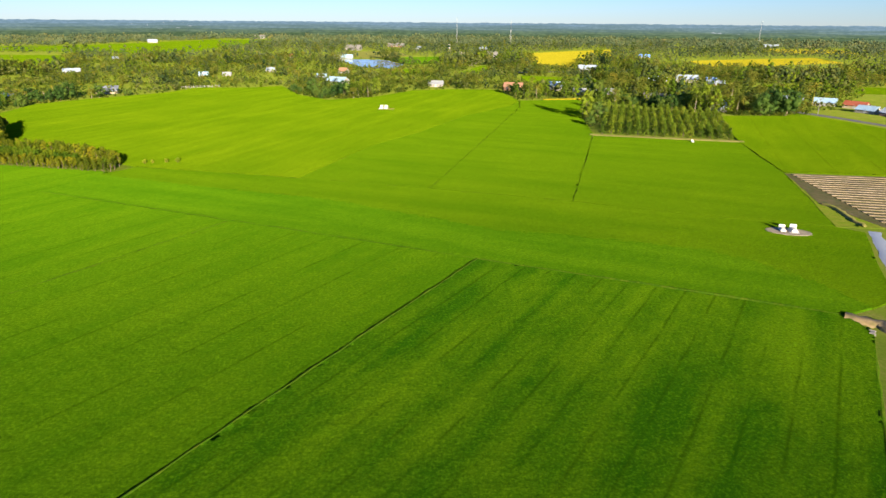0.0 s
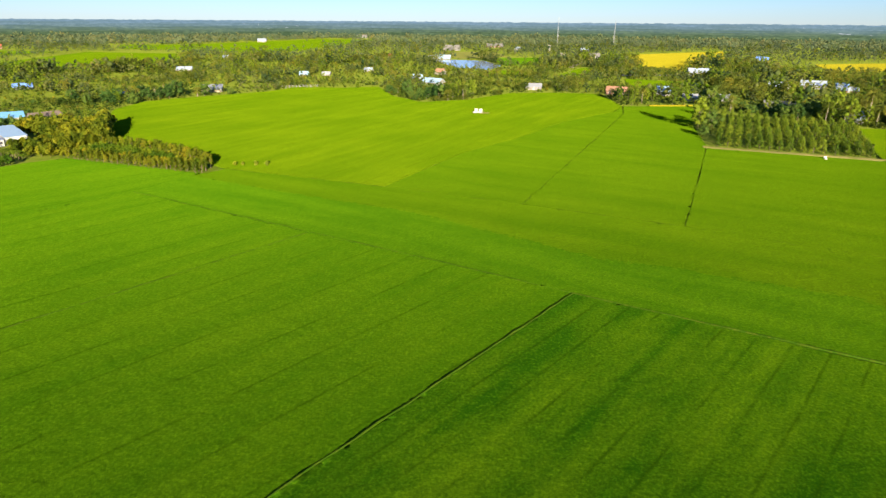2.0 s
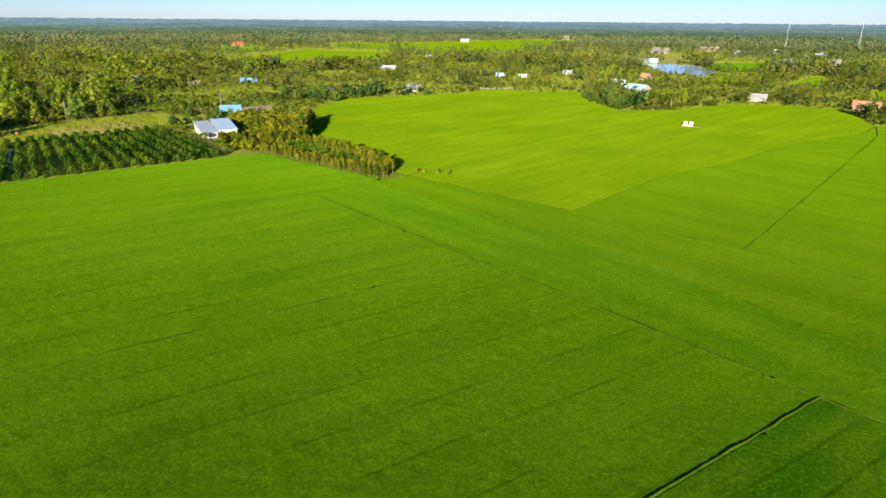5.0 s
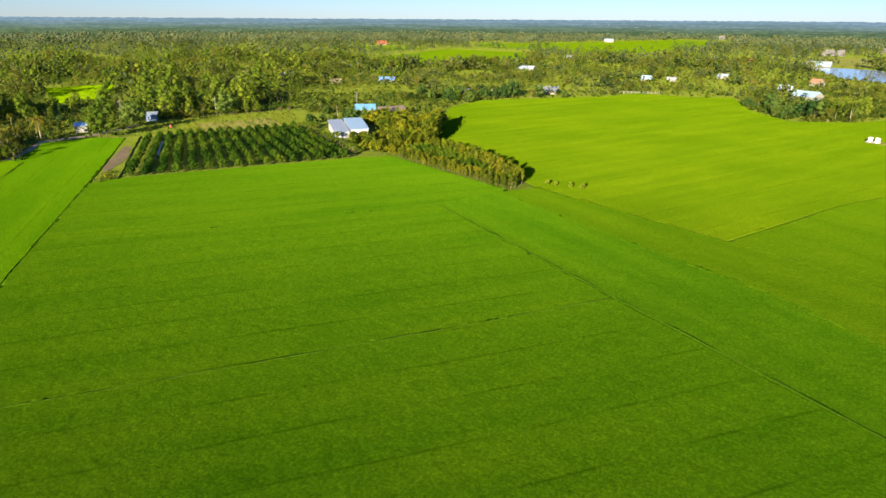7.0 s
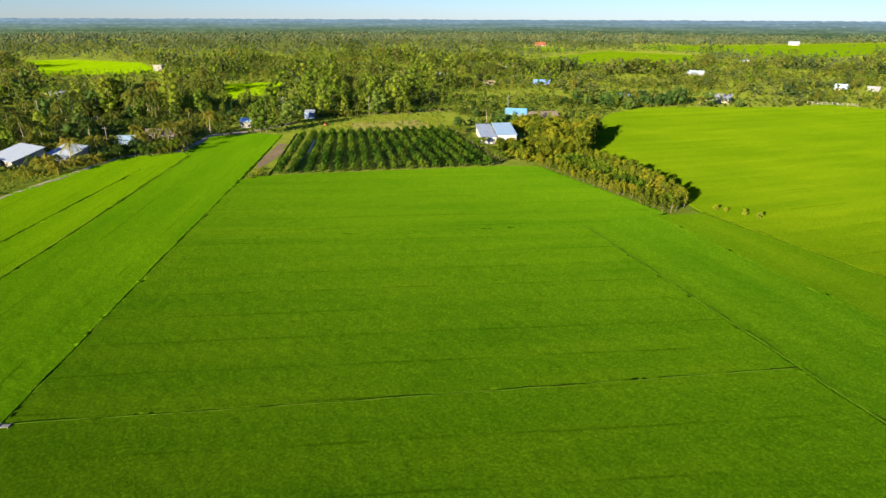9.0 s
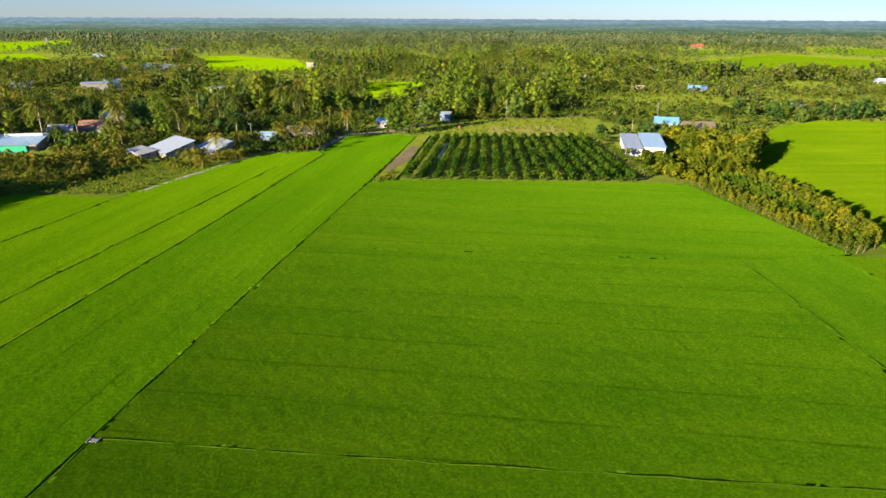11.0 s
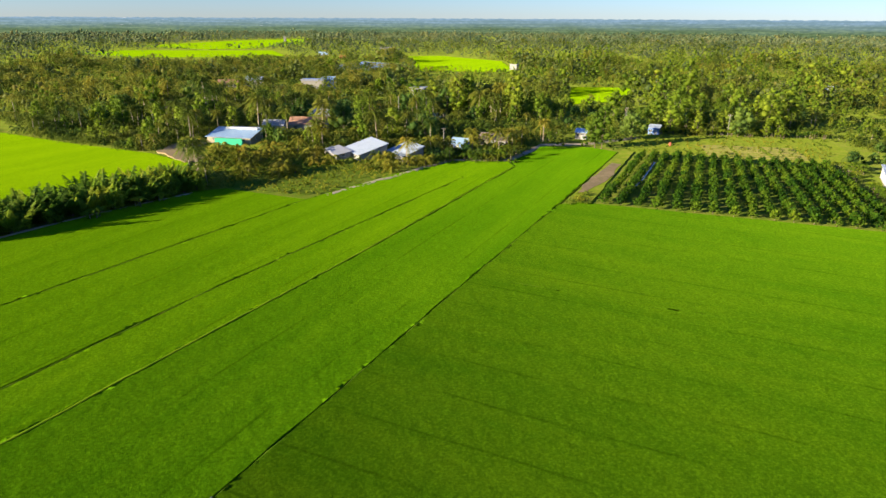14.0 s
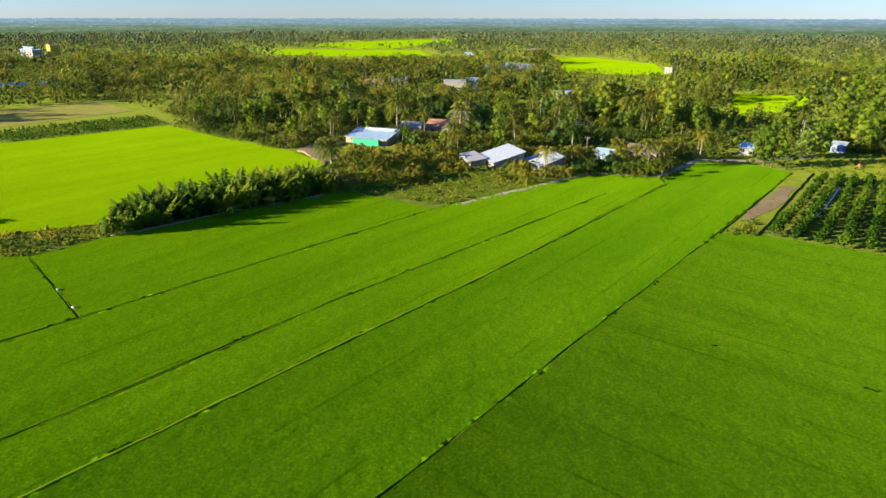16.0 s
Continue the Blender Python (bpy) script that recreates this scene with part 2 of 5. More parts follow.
M_TINBLUE = painted("pale_blue_sheet_roof", (0.3, 0.44, 0.6), 0.45, 0.0, 0.25)
M_OLDROOF = painted("weathered_sheet_roof", (0.19, 0.185, 0.18), 0.7, 0.0, 0.5)
M_SKYROOF = painted("sky_blue_sheet_roof", (0.13, 0.32, 0.56), 0.45, 0.0, 0.3)
M_BLUE = painted("blue_sheet_roof", (0.16, 0.3, 0.75), 0.45, 0.0, 0.25)
M_TINGREY = painted("grey_sheet_roof", (0.34, 0.36, 0.40), 0.5, 0.2, 0.4)
M_RUST = painted("rusty_sheet_roof", (0.36, 0.2, 0.13), 0.7, 0.0, 0.5)
M_BROWN = painted("brown_weathered_roof", (0.17, 0.135, 0.11), 0.8, 0.0, 0.4)
M_RED = painted("red_tile_roof", (0.32, 0.09, 0.05), 0.7, 0.0, 0.3)
M_YELLOW = painted("yellow_plaster", (0.5, 0.36, 0.03), dirt=0.15)
M_DARK = painted("dark_opening", (0.05, 0.05, 0.055), 0.3)
M_WATER = Nodes("pond_water").done((0.10, 0.11, 0.08), 0.08, 0, 0.5)
M_MILKY = Nodes("milky_water").done((0.33, 0.34, 0.33), 0.15, 0, 0.5)


# ---- helpers for meshes ----
def mesh_of(name, verts, faces, *mats):
    """A mesh from arrays: verts n x 3, faces m x 3 or m x 4."""
    verts, faces = np.asarray(verts, np.float32), np.asarray(faces, np.int32)
    me = bpy.data.meshes.new(name)
    k = faces.shape[1]
    me.vertices.add(len(verts))
    me.vertices.foreach_set("co", verts.ravel())
    me.loops.add(faces.size)
    me.loops.foreach_set("vertex_index", faces.ravel())
    me.polygons.add(len(faces))
    me.polygons.foreach_set("loop_start", np.arange(0, faces.size, k, dtype=np.int32))
    me.polygons.foreach_set("loop_total", np.full(len(faces), k, np.int32))
    me.update(calc_edges=True)
    me.validate()
    for m in mats:
        me.materials.append(m)
    return me


def bm_mesh(name, bm, mat):
    bmesh.ops.recalc_face_normals(bm, faces=bm.faces)
    me = bpy.data.meshes.new(name)
    bm.to_mesh(me)
    bm.free()
    me.materials.append(mat)
    return me


def part(name, data, parent, label="", m=None):
    """Links a mesh (or a bmesh with its material) as one part under a thing."""
    ob = new(name, data)
    ob.parent = parent
    if m is not None:
        ob.matrix_basis = m
    if label:
        ob["label"] = label
    return ob


def inside(pts, poly):
    """Which of the points n x 2 lie within the polygon."""
    x, y = pts[:, 0], pts[:, 1]
    hit = np.zeros(len(pts), bool)
    p = np.asarray(poly, float)
    for (ax, ay), (bx, by) in zip(p, np.roll(p, -1, 0)):
        if ay != by:
            hit ^= ((ay > y) != (by > y)) & (x < (bx - ax) * (y - ay) / (by - ay) + ax)
    return hit


CLEAR = []      # plots where no wild tree grows


def outline(poly, step=4.0, rough=0.2, inset=0.0, seed=0):
    """The polygon's outline with points every few metres, drawn in by the inset and a little uneven."""
    p = np.asarray(poly, float)
    area = 0.5 * np.sum(p[:, 0] * np.roll(p[:, 1], -1) - p[:, 1] * np.roll(p[:, 0], -1))
    if area < 0:
        p = p[::-1]
    rng = np.random.default_rng(seed)
    out = []
    n = len(p)
    shifted = []
    for i in range(n):
        d0, d1 = p[i] - p[i - 1], p[(i + 1) % n] - p[i]
        n0, n1 = np.array((-d0[1], d0[0])) / np.linalg.norm(d0), np.array((-d1[1], d1[0])) / np.linalg.norm(d1)
        b = n0 + n1
        b /= max(0.5, b @ b / 2) * 1.0
        shifted.append(p[i] + inset * b)
    for i in range(n):
        a, b = shifted[i], shifted[(i + 1) % n]
        length = np.linalg.norm(b - a)
        k = max(1, int(length / step))
        nn = np.array((-(b - a)[1], (b - a)[0])) / length
        for j in range(k):
            out.append(a + (b - a) * j / k + (nn * rng.uniform(-rough, rough) if j else 0))
    return out


def slab(name, poly, mat, top, bottom=G, inset=0.0, rough=0.2, step=4.0, seed=0):
    pts = outline(poly, step, rough, inset, seed)
    bm = bmesh.new()
    up = [bm.verts.new((x, y, top)) for x, y in pts]
    lo = [bm.verts.new((x, y, bottom)) for x, y in pts]
    bm.faces.new(up)
    for i in range(len(pts)):
        j = (i + 1) % len(pts)
        bm.faces.new((up[i], lo[i], lo[j], up[j]))
    bmesh.ops.triangulate(bm, faces=[f for f in bm.faces if len(f.verts) > 4])
    return bm_mesh(name, bm, mat)


def nearest_on(poly, pts):
    """The nearest points on the polygon's outline."""
    p = np.asarray(poly, float)
    best, far = pts.copy(), np.full(len(pts), 1e18)
    for a, b in zip(p, np.roll(p, -1, 0)):
        d = b - a
        t = np.clip(((pts - a) @ d) / (d @ d), 0, 1)
        q = a + t[:, None] * d
        e = ((pts - q) ** 2).sum(1)
        hit = e < far
        best[hit], far[hit] = q[hit], e[hit]
    return best


def canopy_of(poly, cell, angle, low, high, seed, inset):
    """A stand of plants seen from above: an uneven sheet of tuft tops and gaps that drops to the ground at its edge."""
    rng = np.random.default_rng(seed)
    edge = np.array(outline(poly, 5.0, 0.15, inset, seed))
    c, s = math.cos(radians(angle)), math.sin(radians(angle))
    turn = np.array(((c, -s), (s, c)))
    q = edge @ turn
    lo, hi = q.min(0) - cell, q.max(0) + 2 * cell
    nx, ny = (np.ceil((hi - lo) / cell).astype(int) + 1)
    gx, gy = np.meshgrid(np.arange(nx), np.arange(ny))
    loc = lo + np.stack([gx.ravel(), gy.ravel()], 1) * cell
    pts = (loc + rng.uniform(-0.18, 0.18, loc.shape) * cell) @ turn.T
    ins = inside(pts, edge)
    z = low + (high - low) * rng.uniform(0, 1, len(pts))
    i = (gy[:-1, :-1] * nx + gx[:-1, :-1]).ravel()
    quad = np.stack([i, i + 1, i + nx + 1, i + nx], 1)
    quad = quad[ins[quad].any(1)]
    used = np.unique(quad)
    out = used[~ins[used]]
    pts[out] = nearest_on(edge, pts[out])
    z[out] = high - 0.04
    back = np.zeros(len(pts), np.int64)
    back[used] = np.arange(len(used))
    quad = back[quad]
    flip = rng.uniform(0, 1, len(quad)) > 0.5
    tri = np.where(flip[:, None], quad[:, [0, 1, 2, 0, 2, 3]], quad[:, [0, 1, 3, 1, 2, 3]]).reshape(-1, 3)
    k, m = len(used), len(edge)
    e, en = np.arange(m), (np.arange(m) + 1) % m
    wall = np.concatenate([np.stack([k + e, k + m + e, k + m + en], 1), np.stack([k + e, k + m + en, k + en], 1)])
    v = np.concatenate([np.column_stack([pts[used], z[used]]), np.column_stack([edge, np.full(m, high - 0.04)]), np.column_stack([edge, np.full(m, G - 0.02)])])
    return v, np.concatenate([tri, wall])


def rice_field(poly, mat, label, inset=0.02, cell=0.6, angle=0.0, high=0.1):
    CLEAR.append(poly)
    v, f = canopy_of(poly, cell, angle, high - min(0.16, 0.14 * cell), high, len(CLEAR), inset)
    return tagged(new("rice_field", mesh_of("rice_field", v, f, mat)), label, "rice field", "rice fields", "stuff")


def strip(name, line, width, mat, label, top, category="bund", kind="structure", rough=0.12, step=2.5, group=""):
    """A low bank or a path along a line of points, with sloping sides."""
    rng = np.random.default_rng(len(line) * 7 + int(abs(line[0][0])))
    pts = []
    for a, b in zip(line[:-1], line[1:]):
        a, b = np.array(a, float), np.array(b, float)
        k = max(1, int(np.linalg.norm(b - a) / step))
        pts += [a + (b - a) * j / k for j in range(k)]
    pts.append(np.array(line[-1], float))
    pts = np.array(pts)
    d = np.gradient(pts, axis=0)
    nn = np.stack([-d[:, 1], d[:, 0]], 1) / np.linalg.norm(d, axis=1, keepdims=True)
    pts = pts + nn * rng.uniform(-rough, rough, (len(pts), 1))
    rows = []
    for s, z in ((-0.5, G - 0.02), (-0.32, top), (0.32, top), (0.5, G - 0.02)):
        w = s * width * rng.uniform(0.8, 1.2, (len(pts), 1))
        zz = np.full((len(pts), 1), z) + (rng.uniform(-0.05, 0.05, (len(pts), 1)) if z == top else 0)
        rows.append(np.hstack([pts + nn * w, zz]))
    v = np.concatenate(rows)
    k = len(pts)
    i = np.arange(k - 1)
    f = np.concatenate([np.stack([r * k + i, r * k + i + 1, (r + 1) * k + i + 1, (r + 1) * k + i], 1) for r in range(3)])
    return tagged(new(name, mesh_of(name, v, f[:, ::-1], mat)), label, category, group, kind)


def bund(*line, width=0.55, top=0.01, mat=None):
    return strip("bund", line, width, mat or M_BUND, "low earth bund overgrown with grass between rice fields", top, group="bunds between the fields")


# ---- ground, distance ----
def make_ground():
    rings = [0, 60, 120, 200, 300, 450, 700, 1100, 1800, 3000, 4840]
    k = 96
    v, f = [(0, 0, G)], []
    for r in rings[1:]:
        v += [(r * math.cos(a * math.tau / k), r * math.sin(a * math.tau / k), G) for a in range(k)]
    bm = bmesh.new()
    vs = [bm.verts.new(p) for p in v]
    for a in range(k):
        bm.faces.new((vs[0], vs[1 + a], vs[1 + (a + 1) % k]))
    for r in range(len(rings) - 2):
        for a in range(k):
            i, j = 1 + r * k + a, 1 + r * k + (a + 1) % k
            bm.faces.new((vs[i], vs[i + k], vs[j + k], vs[j]))
    tagged(new("ground", bm_mesh("ground", bm, M_GROUND)), "flat dark green delta ground under scrub and trees", "ground", kind="structure")


make_ground()


def make_backdrop():
    """Glowing ring of the last woods, blue haze painted in, paler towards the horizon."""
    n = Nodes("painted_blue_haze")
    e = n.t.nodes.new("ShaderNodeEmission")
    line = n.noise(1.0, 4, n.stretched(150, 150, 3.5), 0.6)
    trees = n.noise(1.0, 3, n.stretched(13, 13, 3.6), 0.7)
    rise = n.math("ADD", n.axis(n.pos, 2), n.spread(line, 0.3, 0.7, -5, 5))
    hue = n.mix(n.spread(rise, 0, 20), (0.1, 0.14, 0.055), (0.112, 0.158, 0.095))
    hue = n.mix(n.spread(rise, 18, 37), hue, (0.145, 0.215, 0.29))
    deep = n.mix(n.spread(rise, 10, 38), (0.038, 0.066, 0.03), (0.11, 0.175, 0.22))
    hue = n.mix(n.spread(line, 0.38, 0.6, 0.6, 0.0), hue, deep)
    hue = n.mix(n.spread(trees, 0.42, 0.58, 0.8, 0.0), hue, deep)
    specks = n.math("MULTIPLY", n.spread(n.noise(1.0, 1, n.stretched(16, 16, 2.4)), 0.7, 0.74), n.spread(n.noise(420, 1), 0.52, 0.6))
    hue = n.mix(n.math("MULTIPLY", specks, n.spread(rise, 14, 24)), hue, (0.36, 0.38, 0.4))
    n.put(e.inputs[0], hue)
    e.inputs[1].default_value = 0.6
    n.t.links.new(e.outputs[0], n.out.inputs[0])
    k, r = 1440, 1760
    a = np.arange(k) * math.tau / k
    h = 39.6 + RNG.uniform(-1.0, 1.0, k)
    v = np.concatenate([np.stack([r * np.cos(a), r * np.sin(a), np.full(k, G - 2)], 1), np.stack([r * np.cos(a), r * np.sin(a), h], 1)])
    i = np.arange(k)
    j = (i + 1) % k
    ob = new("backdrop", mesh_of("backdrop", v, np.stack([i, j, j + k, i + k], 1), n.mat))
    tagged(ob, "glowing horizon backdrop of far woods with painted blue haze", "backdrop", kind="structure")


make_backdrop()

# ---- the rice fields ----
rice_field([(6.5, 109), (63, 85.7), (62.5, 79.5), (47.9, 55.5), (20, 10), (-5, -30), (-25, 2), (-47, 17)], M_RICE_NEAR, "patchy dark green rice field with yellowish thin spots", 0.2, angle=60)
rice_field([(6.5, 109), (-47.8, 131), (-95.3, 48.8), (-47, 17)], M_RICE_MID, "even green rice field with faint tractor tracks", angle=60)
rice_field([(-47.8, 131), (-103.7, 154.5), (-146, 81.75), (-95.3, 48.55)], M_RICE_MID, "even green rice field between two dark bunds", angle=60)
rice_field([(-146, 81.75), (-187.5, 109.5), (-189, 115.5), (-157, 180.3), (-150, 188.3), (-98, 177), (-103.7, 154.5)], M_RICE_MID, "green rice field in front of the fruit orchard", angle=60)
rice_field([(-103.7, 154.5), (6.5, 109), (44, 94.2), (63, 86.5), (68.6, 89), (65.4, 99), (60, 108), (52.5, 115.7), (26, 123.7), (13, 126.2), (-28, 150), (-60, 160), (-99, 174)], M_RICE_DARK, "deep green strip of rice along a bund", angle=-22)
rice_field([(-99, 173.2), (-60.2, 159), (-28.2, 149), (12.6, 125.2), (25.6, 122.8), (51.8, 114.8), (59.4, 107.4), (64.8, 98.6), (68, 88.6), (74, 92), (81.5, 108), (91, 126.5), (87, 130.4), (55.4, 140), (32.4, 149.4), (-3.7, 161), (-35.8, 170.2), (-92.8, 183.5)], M_RICE_LIGHT, "lighter green strip of rice behind the deep green one", angle=-22)
rice_field([(-92.8, 184), (-41.5, 172), (-31.5, 205), (-26, 222), (-10, 252), (10, 300), (36, 339), (42.6, 361), (36, 420), (5, 421), (-20.7, 412), (-42, 372.6), (-65.8, 356.5), (-87.2, 381), (-110.6, 434), (-130, 421), (-162.6, 418), (-169, 390), (-182, 373), (-207, 339), (-213, 326), (-209, 295), (-190, 262), (-172, 238), (-158.5, 219), (-138, 207.5), (-110, 194.5), (-97, 186.5)], M_RICE_FAR, "wide bright yellow-green rice field reaching the woods", 0.15, 0.8)
rice_field([(-41, 171.6), (-3.7, 161.2), (12.2, 222.7), (39.7, 331.4), (42.5, 360), (36.5, 338.7), (10.5, 299.4), (-9.5, 251.5), (-25.5, 221.7), (-31, 204.7)], M_RICE_LIGHT, "green rice field beside a long bund", 0.1, 0.7)
rice_field([(-3.7, 161.2), (32.4, 149.4), (44.8, 193.7), (60.3, 250.3), (66, 300), (89, 373), (70, 366), (43, 361), (39.9, 331.4), (12.2, 222.7)], M_RICE_LIGHT, "green rice field between two dark bunds", 0.12, 0.7)
rice_field([(32.4, 149.4), (55.4, 139.9), (87, 130.6), (94.4, 155), (102.7, 184), (107, 209.5), (112, 233), (59.1, 246), (44.8, 193.7)], M_RICE_LIGHT, "light green rice field in front of the tree plantation", 0.12, 0.6)
rice_field([(112.5, 236), (132, 305), (167, 307), (177, 315), (185, 295), (191, 269), (230, 215), (180, 176), (131.3, 180.5), (103, 184.5), (107.5, 209.5)], M_RICE_FAR, "bright green rice field below the road", 0.2, 0.8)
rice_field([(-95.3, 48.2), (-146, 81.4), (-192, 112.2), (-247, 147.8), (-256, 141), (-259, 124), (-251, 119.8), (-236.8, 108.6), (-230.5, 108.5), (-159.5, 62), (-103.5, 23), (-60, -8), (-10, -42), (0, -14)], M_RICE_LEFT, "fresh green rice field along a straight ditch", 0.02, angle=-33)
rice_field([(-230, 108), (-236.4, 107.4), (-238.9, 89.8), (-219, 89.8), (-217, 90.45), (-146.2, 38.5), (-113.6, 16.6), (-70, -15), (-60, -8.5), (-103.5, 22.5), (-159.5, 61.5)], M_RICE_STRIP, "narrow strip of fresh green rice", 0.02, angle=-33)
rice_field([(-217, 90.1), (-238.5, 90.8), (-226, 74), (-199, 48.5), (-136.3, 2.3), (-100, -24), (-70, -15.5), (-113.6, 16), (-146.2, 37.9)], M_RICE_STRIP, "fresh green rice field between two ditches", 0.02, angle=-33)
rice_field([(-198.5, 47.8), (-211, 26), (-209, 18.5), (-189.5, 0), (-175, -11.5), (-171, -16.5), (-158.8, -24), (-136.5, 1.8)], M_RICE_STRIP, "fresh green rice field half in the shade of bushes", 0.02, angle=-33)
rice_field([(-159, -24.8), (-136.3, 1.4), (-100, -24.6), (-110, -70), (-150, -55)], M_RICE_STRIP, "corner of a fresh green rice field", 0.02, angle=-33)
rice_field([(-260, -116), (-305.5, -77.3), (-280, -41), (-260, -8), (-243, 9), (-233, 8), (-214, 12), (-196, -2), (-180, -21), (-170, -39), (-165, -70), (-200, -130)], M_RICE_BRIGHT, "bright yellow-green rice field behind dark bushes", 0.2, 0.7)

FARF = "far green rice field between woods"
for poly in ([(-372, 171), (-450, 198), (-443, 232), (-400, 215), (-380, 198)],
             [(-600, 112), (-585, 184), (-708, 198), (-797, 150), (-790, 112)],
             [(-797, -180), (-800, -72), (-815, -40), (-930, -70), (-940, -240), (-890, -285)],
             [(-1000, -110), (-985, -150), (-1085, -270), (-1285, -180), (-1390, -62), (-1150, -48)],
             [(-525, 570), (-590, 780), (-450, 775), (-395, 640), (-425, 556)],
             [(-410, 880), (-365, 920), (-400, 1440), (-515, 1440), (-610, 1070), (-700, 1030), (-620, 915)],
             [(-640, 700), (-640, 780), (-720, 790), (-760, 720)],
             [(67, 535), (114, 512), (118, 484), (61, 478)],
             [(14, 565), (36, 650), (50, 640), (30, 555)],
             [(-45, 560), (-8, 560), (-8, 600), (-45, 600)],
             [(230, 430), (330, 400), (330, 450), (240, 470)]):
    mid = np.mean(poly, 0)
    rice_field([tuple(mid + 1.1 * (np.array(p) - mid)) for p in poly], M_RICE_BRIGHT if mid[0] < -350 and mid[1] < 500 else M_RICE_FAR, FARF, 0.0, 2.5)
    CLEAR.append([tuple(mid + 1.2 * (np.array(p) - mid)) for p in poly])
for poly in ([(112, 930), (279, 1094), (226, 869), (126, 645), (100, 700)],
             [(295, 777), (495, 868), (470, 760), (353, 700), (270, 670)],
             [(560, 1180), (700, 1150), (640, 1000), (520, 1010)]):
    rice_field(poly, M_RICE_RIPE, "ripe golden rice field among the woods", 0.0, 3.0)
for poly in ([(-293, -144), (-346, -117), (-376, -157), (-338, -186)], [(-160, 930), (-75, 985), (-45, 840), (-98, 775)]):
    CLEAR.append(poly)
    tagged(new("stubble_field", slab("stubble_field", poly, M_STUBBLE, G + 0.1)), "dry tan stubble field", "field", kind="structure")

# the open land keeps free of wild trees
OPEN = [(-159, -25), (-209, 18.5), (-211, 26), (-199, 49), (-226, 74), (-236, 88), (-231, 108), (-250, 115), (-260, 124), (-257, 141), (-248, 149), (-189, 113), (-152, 188),
              (-97, 178), (-95, 186), (-60, 190), (-20, 380), (40, 362), (88, 372), (64, 300), (60, 244), (114, 233), (136, 304), (165, 306), (200, 100), (0, -100), (-110, -100)]
CLEAR += [OPEN, [(-200, -130), (-165, -72), (-171, -38), (-184, -20), (-171, -14), (-156, -22), (-130, -60), (-110, -110)]]
# bunds and ditches between the fields
bund((-75, -31), (-47, 17), (-29.8, 46), (-17.9, 67.1), (6.5, 109), width=0.48, top=0.13)
bund((-103.7, 154.6), (-48.3, 132), (-19, 120), (6.5, 109), (26.7, 101), (44, 94.2), (63, 85.9), width=0.34, top=0.09)
bund((-95.3, 48.6), (-76.8, 80.2), (-47.8, 131), width=0.42, top=0.08)
bund((0, -14.2), (-47, 17), (-95.3, 48.6), (-146, 81.8), (-192, 112.4), (-247, 148), width=0.45)
bund((-146, 82), (-122.4, 123), (-103.7, 154.5), width=0.45)
bund((-103.7, 154.5), (-98.5, 175.5))
bund((-96, 184.5), (-35.8, 170.4), (-3.7, 161), (32.4, 149.5), (55.4, 140), (87, 130.5), width=0.45)
bund((-3.7, 161.2), (12.2, 222.7), (39.9, 331.4), (43, 361), width=0.45)
bund((32.4, 149.5), (44.8, 193.7), (60.3, 248), width=0.45)
bund((-230, 108.6), (-159.5, 61.8), (-103.5, 22.8), (-60, -8.3), width=0.75, top=0.1, mat=M_FRESHBUND)
bund((-217, 90.4), (-146.2, 38.2), (-113.6, 16.4), (-70, -15.3), width=0.45)
bund((-198.7, 48.1), (-136.4, 2.1), (-100, -24.3), width=0.45)
bund((-158.9, -24.4), (-146.9, -10.5), (-136.4, 2.1), width=0.45)
bund((87, 130.5), (94.4, 155), (102.8, 184), (107.2, 209.5), (112.3, 235), (132, 305), width=0.45)
bund((63.2, 82), (47.9, 55.5), (20, 10), (-5, -30), width=0.9)


# ---- plants ----
def cards(rng, centres, normals, length, width):
    """Diamond leaves at the centres, facing roughly along the normals: verts, triangles."""
    n = len(centres)
    nn = normals + rng.normal(0, 0.28, (n, 3))
    nn /= np.linalg.norm(nn, axis=1, keepdims=True) + 1e-9
    u = np.cross(nn, rng.normal(0, 1, (n, 3)))
    u /= np.linalg.norm(u, axis=1, keepdims=True) + 1e-9
    w = np.cross(nn, u)
    s = rng.uniform(0.6, 1.25, (n, 1))
    a, b = u * length * s / 2, w * width * s / 2
    v = np.stack([centres - a, centres + b, centres + a, centres - b], 1).reshape(-1, 3)
    k = np.arange(n)[:, None] * 4
    return v, np.concatenate([k + [0, 1, 2], k + [0, 2, 3]], 1).reshape(-1, 3)


def joined(pieces):
    vs, fs, k = [], [], 0
    for v, f in pieces:
        vs.append(v)
        fs.append(np.asarray(f) + k)
        k += len(v)
    return np.concatenate(vs), np.concatenate(fs)


def tube(points, radii, sides=6):
    """A tapered limb through the points."""
    p = np.asarray(points, float)
    d = np.gradient(p, axis=0)
    d /= np.linalg.norm(d, axis=1, keepdims=True)
    ref = np.where(np.abs(d[:, 2:3]) > 0.8, [[1.0, 0, 0]], [[0, 0, 1.0]])
    u = np.cross(d, ref)
    u /= np.linalg.norm(u, axis=1, keepdims=True)
    w = np.cross(d, u)
    a = np.arange(sides) * math.tau / sides
    v = (p[:, None] + np.asarray(radii)[:, None, None] * (u[:, None] * np.cos(a)[None, :, None] + w[:, None] * np.sin(a)[None, :, None])).reshape(-1, 3)
    f = []
    for r in range(len(p) - 1):
        for s in range(sides):
            i, j = r * sides + s, r * sides + (s + 1) % sides
            f += [(i, j, j + sides), (i, j + sides, i + sides)]
    return v, np.array(f)


